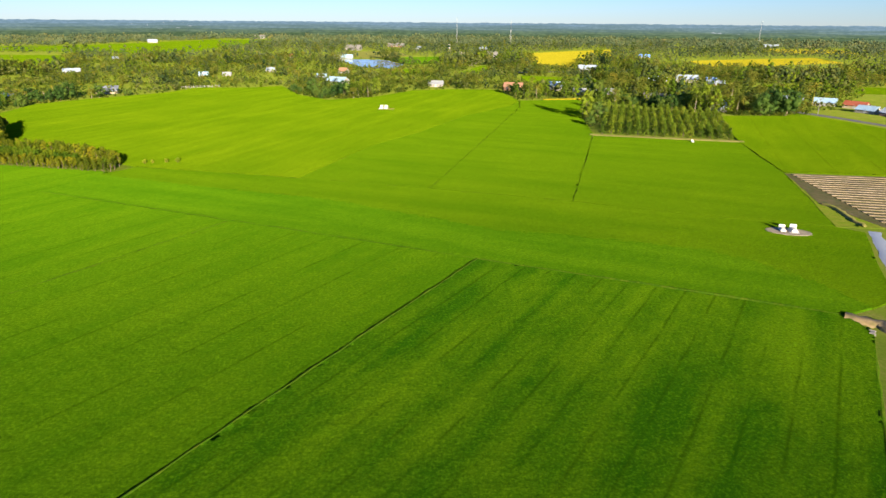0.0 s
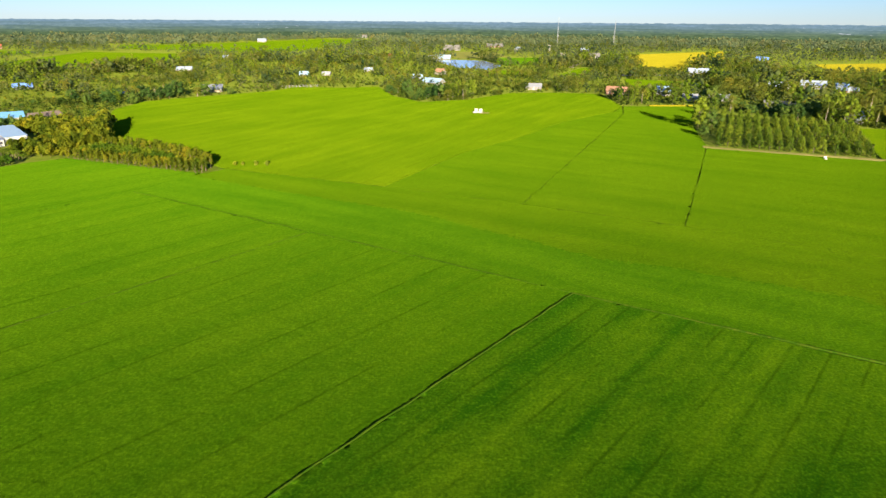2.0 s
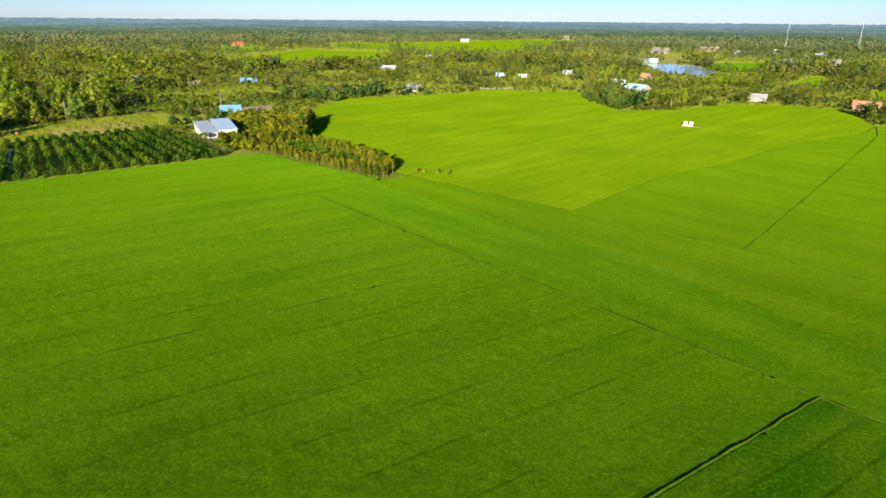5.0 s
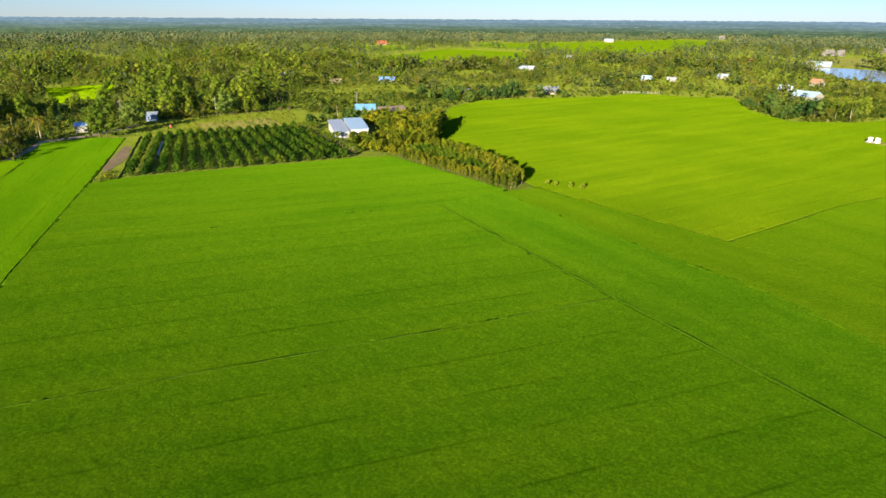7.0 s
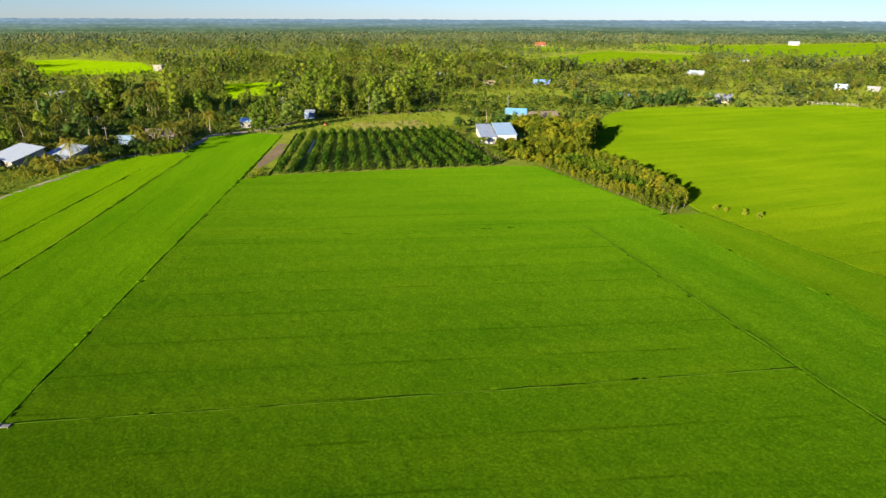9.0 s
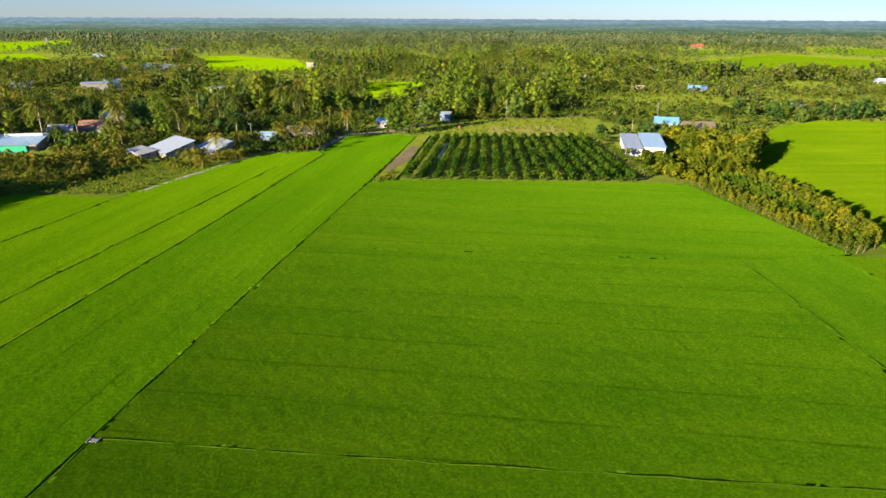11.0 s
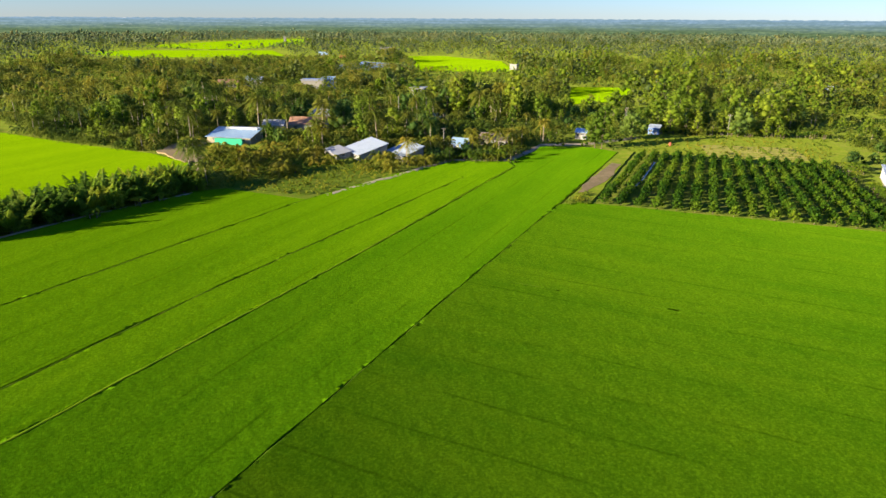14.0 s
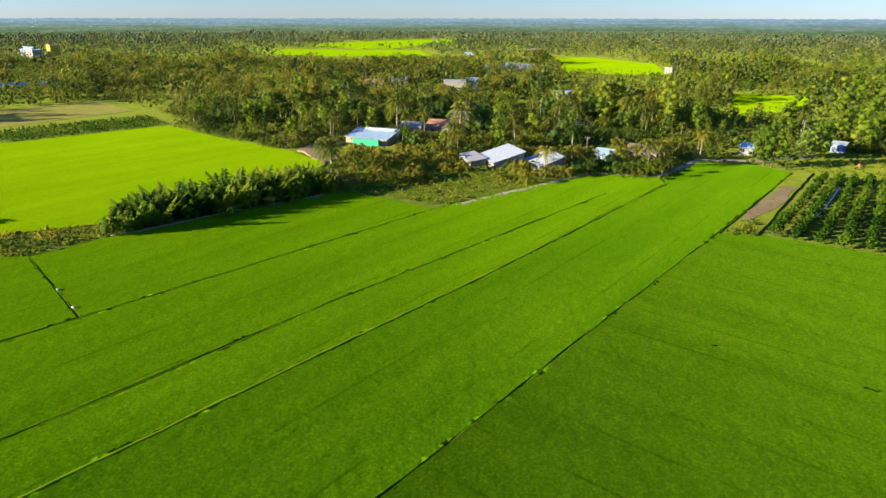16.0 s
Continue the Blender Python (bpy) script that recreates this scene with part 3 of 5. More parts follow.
def clumps(rng, n, base, height, radius, shape):
    """Centres and sizes of the leaf masses of a crown. shape: round, column or cone."""
    out = []
    for i in range(n):
        q = (i + 0.5) / n
        a = i * 2.4 + rng.uniform(-0.5, 0.5)
        prof = {"round": math.sin(math.pi * (0.18 + 0.72 * q)), "column": 0.75 * math.sin(math.pi * (0.15 + 0.75 * q)), "cone": 1.05 - 0.85 * q}[shape]
        r = radius * prof * rng.uniform(0.35, 0.8)
        out.append((r * math.cos(a), r * math.sin(a), base + (height - base) * q, radius * rng.uniform(0.24, 0.6) * (0.55 + 0.5 * prof)))
    return np.array(out)


GOLD = (1 + 5**0.5) / 2
ICO = np.array([(-1, GOLD, 0), (1, GOLD, 0), (-1, -GOLD, 0), (1, -GOLD, 0), (0, -1, GOLD), (0, 1, GOLD), (0, -1, -GOLD), (0, 1, -GOLD), (GOLD, 0, -1), (GOLD, 0, 1), (-GOLD, 0, -1), (-GOLD, 0, 1)]) / math.hypot(1, GOLD)
ICO_F = np.array([(0, 11, 5), (0, 5, 1), (0, 1, 7), (0, 7, 10), (0, 10, 11), (1, 5, 9), (5, 11, 4), (11, 10, 2), (10, 7, 6), (7, 1, 8), (3, 9, 4), (3, 4, 2), (3, 2, 6), (3, 6, 8), (3, 8, 9), (4, 9, 5), (2, 4, 11), (6, 2, 10), (8, 6, 7), (9, 8, 1)])


OCT = np.array([(1, 0, 0), (-1, 0, 0), (0, 1, 0), (0, -1, 0), (0, 0, 1), (0, 0, -1)], float)
OCT_F = np.array([(0, 2, 4), (2, 1, 4), (1, 3, 4), (3, 0, 4), (2, 0, 5), (1, 2, 5), (3, 1, 5), (0, 3, 5)])


def spin(rng):
    """A turn about the upright axis and a small lean."""
    a, b = rng.uniform(0, math.tau), rng.uniform(-0.5, 0.5)
    ca, sa, cb, sb = math.cos(a), math.sin(a), math.cos(b), math.sin(b)
    return np.array(((ca, -sa, 0), (sa, ca, 0), (0, 0, 1))) @ np.array(((1, 0, 0), (0, cb, -sb), (0, sb, cb)))


def crown(rng, cl, leaves, length, width, droop=0.0, core=0.55):
    """Leaves spread over the outside of each leaf mass, round an uneven dense core."""
    pieces = []
    for x, y, z, r in cl:
        at = np.array((x, y, z))
        if core:
            c0, cf = (ICO, ICO_F) if core < 0.7 else (OCT, OCT_F)
            v = c0 * r * core * rng.uniform(0.6, 1.25, (len(c0), 1)) * (1, 1, 0.85)
            pieces.append((v @ spin(rng) + at, cf))
        if leaves:
            d = rng.normal(0, 1, (leaves, 3))
            d[:, 2] = d[:, 2] * 0.8 + 0.15
            d /= np.linalg.norm(d, axis=1, keepdims=True)
            c = at + d * r * rng.uniform(0.5, 1.2, (leaves, 1))
            c[:, 2] -= droop * rng.uniform(0, 1, leaves) * r
            pieces.append(cards(rng, c, d, length, width))
    return joined(pieces)


def broad_tree(seed, height, radius, n, leaves, leaf, shape="round", base=None, trunk=0.16, sides=6, core=0.55):
    rng = np.random.default_rng(seed)
    base = height * 0.35 if base is None else base
    cl = clumps(rng, n, base, height - radius * 0.25, radius, shape)
    lean = rng.uniform(-0.4, 0.4, 2)
    stem = [(0, 0, -0.1), (lean[0] * 0.4, lean[1] * 0.4, base * 0.6), (lean[0], lean[1], height * 0.62)]
    wood = [tube(stem, (trunk * 1.2, trunk * 0.9, trunk * 0.4), sides)]
    for x, y, z, r in cl[:: max(1, n // 4)]:
        wood.append(tube([(lean[0] * 0.5, lean[1] * 0.5, base * 0.75), (x * 0.5, y * 0.5, (z + base * 0.75) / 2 + 0.2), (x, y, z)], (trunk * 0.5, trunk * 0.35, trunk * 0.15), 4))
    return crown(rng, cl, leaves, leaf, leaf * 0.55, 0.0, core), joined(wood)


def frond(rng, length, up, azimuth, leaflets, width, droop=1.0, rib_too=True):
    """A palm frond: a bent rib with leaflets hanging at both sides."""
    s = np.linspace(0, 1, 6)
    out = length * (s - 0.12 * droop * s**2)
    z = length * (math.sin(up) * s - droop * (0.5 + 0.3 * max(0, math.sin(up))) * s**2)
    rr = out * math.cos(up * 0.8)
    rib = np.stack([rr * math.cos(azimuth), rr * math.sin(azimuth), z], 1)
    side = np.array((-math.sin(azimuth), math.cos(azimuth), 0))
    v, f = tube(rib[[0, 2, 4, 5]], (0.05, 0.04, 0.03, 0.01), 3)
    pieces = [(v, f)] if rib_too else []
    t = np.linspace(0.14, 1.0, leaflets)
    at = np.stack([np.interp(t, s, rib[:, k]) for k in range(3)], 1)
    along = np.stack([np.interp(t, s, np.gradient(rib[:, k], s)) for k in range(3)], 1)
    along /= np.linalg.norm(along, axis=1, keepdims=True)
    ln = width * np.sin(np.pi * (0.12 + 0.8 * t)) * rng.uniform(0.85, 1.15, leaflets)
    step = length / leaflets * 0.75
    for sg in (-1, 1):
        tip = at + side * sg * ln[:, None] * 0.8 + along * ln[:, None] * 0.45 - np.array((0, 0, 1)) * ln[:, None] * rng.uniform(0.3, 0.7, (leaflets, 1))
        vv = np.stack([at - along * step * 0.5, at + along * step * 0.5, tip], 1).reshape(-1, 3)
        pieces.append((vv, np.arange(leaflets * 3).reshape(-1, 3)))
    return joined(pieces)


def palm(seed, height, fronds=19, length=3.6, leaflets=13, rib_too=True):
    rng = np.random.default_rng(seed)
    b = rng.uniform(-1, 1, 2) * height * 0.09
    stem = [(0, 0, -0.1), (b[0] * 0.15, b[1] * 0.15, height * 0.35), (b[0] * 0.5, b[1] * 0.5, height * 0.7), (b[0], b[1], height)]
    wood = tube(stem, (0.24, 0.16, 0.13, 0.12), 7)
    top = np.array((b[0], b[1], height))
    pieces = []
    for i in range(fronds):
        up = radians(75 - 115 * (i / fronds) + rng.uniform(-8, 8))
        v, f = frond(rng, length * rng.uniform(0.85, 1.1), up, i * 2.4 + rng.uniform(-0.3, 0.3), leaflets, length * 0.28, 1.0, rib_too)
        pieces.append((v + top, f))
    return joined(pieces), wood


def banana(seed, height=3.2, leaves=9):
    rng = np.random.default_rng(seed)
    pieces, wood = [], []
    for s in range(3):
        ox, oy = rng.uniform(-0.9, 0.9, 2)
        h = height * rng.uniform(0.5, 0.72)
        wood.append(tube([(ox, oy, -0.1), (ox * 1.1, oy * 1.1, h)], (0.14, 0.08), 6))
        for i in range(leaves):
            az, up = i * 2.4 + s, radians(rng.uniform(25, 75))
            length, wid = rng.uniform(1.5, 2.3), rng.uniform(0.22, 0.34)
            t = np.linspace(0, 1, 5)
            rr = length * t * math.cos(up) * (1 + 0.5 * t)
            z = h + length * (math.sin(up) * t - 0.75 * t**2)
            mid = np.stack([ox * 1.1 + rr * math.cos(az), oy * 1.1 + rr * math.sin(az), z], 1)
            side = np.array((-math.sin(az), math.cos(az), 0)) * wid
            w = np.sin(np.pi * (0.1 + 0.85 * t))[:, None]
            v = np.concatenate([mid + side * w - [0, 0, 0.1], mid, mid - side * w - [0, 0, 0.1]])
            k = np.arange(4)[:, None]
            f = np.concatenate([k + [0, 5, 6], k + [0, 6, 1], k + [5, 10, 11], k + [5, 11, 6]])
            pieces.append((v, f))
    return joined(pieces), joined(wood)


def thing_of(name, shapes, leaf_mat, wood_mat, label, category, group):
    """A plant as a thing with a trunk and a crown; it stands aside until it is copied."""
    ob = new(name)
    for nm, (v, f), mat in (("crown", shapes[0], leaf_mat), ("trunk", shapes[1], wood_mat)):
        part(nm, mesh_of(nm, v, f, mat), ob)
    return tagged(ob, label, category, group)


def plant_all(models, spots, sizes, rng, row=None):
    """Sets copies of the models at the spots; the models themselves take the first ones. row: trees grown together along that way."""
    for i, ((x, y), s) in enumerate(zip(spots, sizes)):
        if row is None:
            m = pose(x, y, G, 0, 0, rng.uniform(0, 360)) @ Matrix.Scale(s, 4)
        else:
            m = pose(x, y, G, 0, 0, row + 180 * rng.integers(0, 2) + rng.uniform(-12, 12)) @ Matrix.Diagonal((1.4 * s, 0.92 * s, 1.06 * s, 1))
        src = models[i % len(models)]
        if i < len(models):
            src.matrix_basis = m
        else:
            c = copy_thing(src, Matrix.Identity(4))
            c.matrix_basis = m


def scatter(shapes, spots, sizes, rng, squash=0.15):
    """Many copies of the shapes joined into one pair of arrays."""
    vs, fs, k = [], [], 0
    pick = rng.integers(0, len(shapes), len(spots))
    for s, (v0, f0) in enumerate(shapes):
        idx = np.nonzero(pick == s)[0]
        if not len(idx):
            continue
        a = rng.uniform(0, math.tau, len(idx))
        ca, sa = np.cos(a), np.sin(a)
        sc = np.asarray(sizes)[idx][:, None]
        hz = sc * rng.uniform(1 - squash, 1 + squash, (len(idx), 1))
        x = (v0[None, :, 0] * ca[:, None] - v0[None, :, 1] * sa[:, None]) * sc + spots[idx, 0][:, None]
        y = (v0[None, :, 0] * sa[:, None] + v0[None, :, 1] * ca[:, None]) * sc + spots[idx, 1][:, None]
        z = v0[None, :, 2] * hz + G
        vs.append(np.stack([x, y, z], -1).reshape(-1, 3))
        fs.append((f0[None] + (np.arange(len(idx)) * len(v0))[:, None, None] + k).reshape(-1, 3))
        k += len(idx) * len(v0)
    return np.concatenate(vs), np.concatenate(fs)


def stuff(name, shapes, spots, sizes, rng, mat, label, category):
    if len(spots):
        v, f = scatter(shapes, np.asarray(spots, float), sizes, rng)
        return tagged(new(name, mesh_of(name, v, f, mat)), label, category, kind="stuff")


# ---- plots, paths, water ----
def plot(name, poly, mat, label, category, top=G + 0.05, clear=True, **k):
    if clear:
        CLEAR.append(poly)
    return tagged(new(name, slab(name, poly, mat, top, G - 0.05, **k)), label, category, kind="structure")


ORCHARD_B = [(-189.5, 116), (-246, 152), (-219.5, 207), (-156, 180)]
ORCHARD_A = [(60, 246), (113, 234), (134, 306), (100, 345), (84, 342)]
plot("weedy_ground", [(-188, 110.5), (-249, 149.5), (-248, 154), (-187, 117)], M_WEEDS, "weedy strip between rice and orchard", "ground", 0.0)
plot("bare_earth", [(-197, 117), (-213, 126.5), (-231, 139.5), (-229, 142), (-212, 131.5), (-199, 120.5)], M_SOIL, "bare brown earth patch beside the orchard", "ground", 0.04, rough=0.5)
plot("weedy_ground", [(-250, 150), (-282, 170), (-262, 236), (-240, 228), (-221, 208), (-247, 153)], M_WEEDS, "weedy yellowish ground behind the orchard", "ground")
plot("weedy_ground", [(-199, 49), (-211, 27), (-242, 10), (-262, -8), (-282, 2), (-262, 30), (-240, 60), (-226, 74)], M_LAWN, "weedy green yard with young palms", "ground", clear=False)
YARD = [(-199, 49), (-211, 27), (-236, 12), (-262, -8), (-284, 0), (-270, 34), (-246, 54), (-238, 68), (-232, 82), (-226, 74)]
plot("weedy_ground", [(-165, -70), (-171, -38), (-180, -21), (-172, -17), (-159, -25), (-150, -56)], M_GROUND, "weedy ditch bank between rice fields", "ground")
plot("weedy_ground", ORCHARD_B, M_GROUND, "shaded soil under the orchard rows", "ground", G + 0.03)
plot("weedy_ground", ORCHARD_A, M_GROUND, "shaded soil under the plantation rows", "ground", G + 0.03)
strip("soil_bank", [(58.5, 248.4), (86, 241.6), (114, 235)], 3.6, M_STUBBLE, "dry straw-coloured bank below the plantation", 0.25, "bank", rough=0.3)
plot("bare_earth", [(87.4, 131), (95, 155), (102.6, 183), (103.5, 183), (95.5, 150), (99, 130)], M_WEEDS, "weedy dry margin of the ploughed field", "ground", G + 0.06)
plot("soil_bank", [(-244, 7), (-262, -7), (-281, -3), (-276, 6), (-262, 1), (-250, 12)], M_SOIL, "heap of dry reddish earth beside the rice", "bank", 0.3, rough=0.8, step=2)
plot("crop_field", [(-67, 797), (-39, 672), (-10, 694), (-1, 834)], M_RICE_DARK, "dark green crop field between far ponds", "field")
plot("pond_water", [(-131, 763), (-68, 750), (-42, 668), (-51, 608), (-84, 632)], M_MILKY, "pale milky fish pond", "water")
plot("pond_water", [(-640, 20), (-600, 60), (-660, 110), (-720, 60)], M_MILKY, "pale flooded field", "water")
plot("pond_water", [(-353, 92), (-338, 103), (-318, 99), (-321, 90)], M_WATER, "dark pond under trees", "water")

# vegetable beds behind the orchard
for i in range(7):
    a, b = np.array((-238.5, 176.0)), np.array((-229.5, 206.0))
    off = np.array((-0.88, 0.3)) * (3.4 * i)
    for q0, q1 in ((0.0, 0.3), (0.34, 0.62), (0.67, 1.0)):
        strip("vegetable_bed", [tuple(a + off + (b - a) * q0), tuple(a + off + (b - a) * q1)], 1.2, M_STUBBLE, "narrow pale earth bed in a vegetable garden", G + 0.3, "bed", "", 0.15, group="vegetable beds behind the orchard")

# the ploughed field with its ridges, and the bank and canal beside it
PLOUGHED = [(103, 183), (131.3, 179.5), (180, 172), (160, 118), (98.5, 130), (94.6, 150)]
plot("ploughed_field", PLOUGHED, M_FURROW, "ploughed pale brown field with straight ridges", "field", G + 0.08)
for i in range(20):
    q = (i + 0.5) / 20
    a = np.array(PLOUGHED[0]) * (1 - q) + np.array((98.5, 131.5)) * q
    b = np.array(PLOUGHED[2]) * (1 - q) + np.array(PLOUGHED[3]) * q
    strip("ridge", [tuple(a + (b - a) * 0.02), tuple(b)], 1.5, M_RIDGE, "raised planting ridge of dry pale soil", -0.08, "ridge", "", 0.1, group="ridges of the ploughed field")
strip("soil_bank", [(95.5, 149), (95.5, 142), (93.5, 131)], 1.5, M_STUBBLE, "bare pale earth bank beside the ploughed field", 0.1, "bank", rough=0.5, step=1.2)
strip("canal", [(94, 128), (88.5, 117), (82, 104), (72, 88), (66, 78)], 2.6, M_MILKY, "narrow pale water canal along the rice", G + 0.06, "water")
strip("soil_bank", [(61.8, 85.8), (65.6, 83.2), (66.5, 81)], 3.0, M_SOIL, "small bare mound of pale earth at a field corner", 0.25, "bank", rough=0.4, step=0.8)
strip("road", [(140, 352), (165, 338), (182.2, 322), (191, 302), (199, 276), (215, 235), (240, 180)], 5.5, M_ROAD, "grey asphalt village road", G + 0.12, "road")
strip("road", [(26, 660), (38, 730), (60, 800), (120, 900)], 6, M_PATH, "pale concrete road far off", G + 0.15, "road")
strip("road", [(60, 575), (120, 590), (170, 600)], 7, M_ROAD, "grey road with a low bridge", G + 0.3, "road")
strip("path", [(-201.5, 52.5), (-228, 78.5), (-240.5, 90), (-237.5, 106.5), (-251.5, 118), (-262.5, 125.5), (-263, 142), (-273, 166)], 2.8, M_PATH, "pale trodden path along the field edge", 0.06, "path", rough=0.3)
strip("path", [(-171.5, -16), (-190, 0), (-208.5, 19.3)], 1.5, M_PATH, "pale trodden path under the bushes", 0.06, "path", rough=0.3)


# ---- houses ----
def box_bm(bm, x0, x1, y0, y1, z0, z1):
    v = [bm.verts.new((x, y, z)) for x in (x0, x1) for y in (y0, y1) for z in (z0, z1)]
    for q in ((0, 1, 3, 2), (4, 6, 7, 5), (0, 4, 5, 1), (2, 3, 7, 6), (0, 2, 6, 4), (1, 5, 7, 3)):
        bm.faces.new([v[i] for i in q])


def box(name, x0, x1, y0, y1, z0, z1, mat, bevel=0.02):
    bm = bmesh.new()
    box_bm(bm, x0, x1, y0, y1, z0, z1)
    if bevel:
        bmesh.ops.bevel(bm, geom=bm.edges[:], offset=bevel, segments=1, affect="EDGES")
    return bm_mesh(name, bm, mat)


def roof_sheet(width, run, rise, mat, pitch=0.5):
    """A ribbed sheet from the eaves at y=0 up to (run, rise), width along x."""
    k = max(4, int(width / pitch) * 2)
    x = np.linspace(-width / 2, width / 2, k + 1)
    z = np.where(np.arange(k + 1) % 2, 0.07, 0.0)
    rows = []
    for dz in (0.0, -0.06):
        for y, h in ((0, 0), (run, rise)):
            rows.append(np.stack([x, np.full(k + 1, y), z + h + dz], 1))
    v = np.concatenate(rows)
    n = k + 1
    i = np.arange(k)
    f = [np.stack([a * n + i, a * n + i + 1, b * n + i + 1, b * n + i], 1) for a, b in ((0, 1), (3, 2), (2, 0), (1, 3))]
    f.append(np.array([[0, n, 3 * n, 2 * n], [k, 2 * n + k, 3 * n + k, n + k]]))
    me = mesh_of("roof_sheet", v, np.concatenate(f), mat)
    me.shade_flat()
    return me


def window_at(parent, m, w=1.0, h=1.1):
    bm = bmesh.new()
    for x0, x1, z0, z1 in ((-w / 2, w / 2, -0.07, 0), (-w / 2, w / 2, h, h + 0.07), (-w / 2 - 0.07, -w / 2, -0.07, h + 0.07), (w / 2, w / 2 + 0.07, -0.07, h + 0.07), (-0.03, 0.03, 0, h)):
        box_bm(bm, x0, x1, -0.08, 0.02, z0, z1)
    win = part("window", bm_mesh("window_frame", bm, M_WHITE), parent, "", m)
    part("pane", box("pane", -w / 2, w / 2, -0.03, 0.0, 0, h, M_DARK, 0), win)
    return win


def house(x, y, w, d, h, rz, walls, roof, label, style="gable", rise=None, windows=2, doors=1, group="village houses", name="house", plinth=True):
    """A house with its ridge along x; style: gable, shed or flat. The front with its door looks to -y."""
    ob = new(name)
    ob.matrix_basis = pose(x, y, G, 0, 0, rz)
    CLEAR.append([tuple(Vector((x, y)) + Matrix.Rotation(radians(rz), 2) @ Vector(c)) for c in ((-w / 2 - 0.8, -d / 2 - 1.2), (w / 2 + 0.8, -d / 2 - 1.2), (w / 2 + 1.5, d / 2 + 1), (-w / 2 - 1.5, d / 2 + 1))])
    rise = d * 0.27 if rise is None else rise
    if math.hypot(x, y) > 650:
        h, w, d = h * (0.7 if style == "flat" else 0.42), w * 0.42, d * 0.7
        roof = M_OLDROOF if roof is M_TIN and x % 3 else roof
    elif math.hypot(x, y) > 350 and y > 300:
        h *= 0.7
    if 480 < math.hypot(x, y) < 650:
        h, w, d = h * 0.65, w * 0.7, d * 0.8
    bm = bmesh.new()
    if style == "gable":
        prof = [(-d / 2, 0), (d / 2, 0), (d / 2, h), (0, h + rise), (-d / 2, h)]
    elif style == "shed":
        prof = [(-d / 2, 0), (d / 2, 0), (d / 2, h + rise), (-d / 2, h)]
    else:
        prof = [(-d / 2, 0), (d / 2, 0), (d / 2, h), (-d / 2, h)]
    a = [bm.verts.new((-w / 2, p, q)) for p, q in prof]
    b = [bm.verts.new((w / 2, p, q)) for p, q in prof]
    bm.faces.new(a)
    bm.faces.new(b[::-1])
    for i in range(len(prof)):
        j = (i + 1) % len(prof)
        bm.faces.new((a[i], b[i], b[j], a[j]))
    part("wall", bm_mesh("wall", bm, walls), ob)
    o = 0.45
    if style == "gable":
        run = d / 2 + o
        drop = rise * o / (d / 2)
        sheet = roof_sheet(w + 2 * o, run, rise + drop, roof)
        part("roof", sheet, ob, "", pose(0, -run, h - drop + 0.06))
        part("roof", sheet, ob, "", pose(0, run, h - drop + 0.06, 0, 0, 180))
        part("ridge_cap", box("ridge_cap", -w / 2 - o, w / 2 + o, -0.2, 0.2, h + rise + 0.07, h + rise + 0.16, roof), ob)
    elif style == "shed":
        drop = rise * o / d
        part("roof", roof_sheet(w + 2 * o, d + 2 * o, rise + 2 * drop, roof), ob, "", pose(0, -d / 2 - o, h - drop + 0.06))
    else:
        part("roof", box("roof", -w / 2 - 0.3, w / 2 + 0.3, -d / 2 - 0.3, d / 2 + 0.3, h, h + 0.22, roof, 0.04), ob)
        part("parapet", box("parapet", -w / 2 - 0.25, w / 2 + 0.25, -d / 2 - 0.25, -d / 2 - 0.05, h + 0.22, h + 0.7, walls), ob)
    slots = windows + doors
    for i in range(slots):
        px = -w / 2 + w * (i + 0.5) / slots
        if doors and i == slots // 2:
            dr = part("door", box("door", -0.55, 0.55, -0.06, 0.03, 0, 2.1, M_TINGREY), ob, "", pose(px, -d / 2, 0.02))
            part("handle", box("handle", 0.38, 0.44, -0.12, -0.06, 0.95, 1.1, M_DARK, 0.01), dr)
        else:
            window_at(ob, pose(px, -d / 2, 0.95), min(1.3, w / slots * 0.5), min(1.2, h * 0.4))
    for s in (-1, 1):
        window_at(ob, pose(s * w / 2, 0, 1.0, 0, 0, 90 * s), 1.0, min(1.1, h * 0.4))
    if plinth:
        part("plinth", box("plinth", -w / 2 - 0.15, w / 2 + 0.15, -d / 2 - 0.15, d / 2 + 0.15, -0.05, 0.14, M_GREY), ob)
    return tagged(ob, label, "house", group)


# the farm beside the orchard
house(-196.1, 207, 5.2, 22, 2.4, 55, M_WHITE, M_TIN, "long white farm shed with a low sloping sheet roof", "shed", 1.2)
house(-191.5, 212, 6.6, 18, 3.0, 55, M_WHITE, M_TINBLUE, "white farmhouse with a low pale bluish sheet roof", "shed", 1.5)
house(-227, 252, 9, 7, 2.4, 47, M_PLASTER, M_SKYROOF, "small house with a sky blue sheet roof")
house(-214, 256, 12, 7, 2.2, 62, M_GREY, M_BROWN, "low house with a dark weathered roof")
# the two houses by the field edge
house(-251, 62.5, 13, 10, 1.9, 24, M_PLASTER, M_TIN, "white house with a wide sloping sheet roof", "shed", 2.6)
house(-251, 53.5, 11, 5, 1.7, 24, M_GREY, M_TINGREY, "low lean-to with a grey sheet roof beside the house", "shed", 0.6)
house(-246, 75.5, 11, 7.5, 1.9, 24, M_PLASTER, M_TIN, "small white house with a sloping sheet roof", "shed", 2.3)
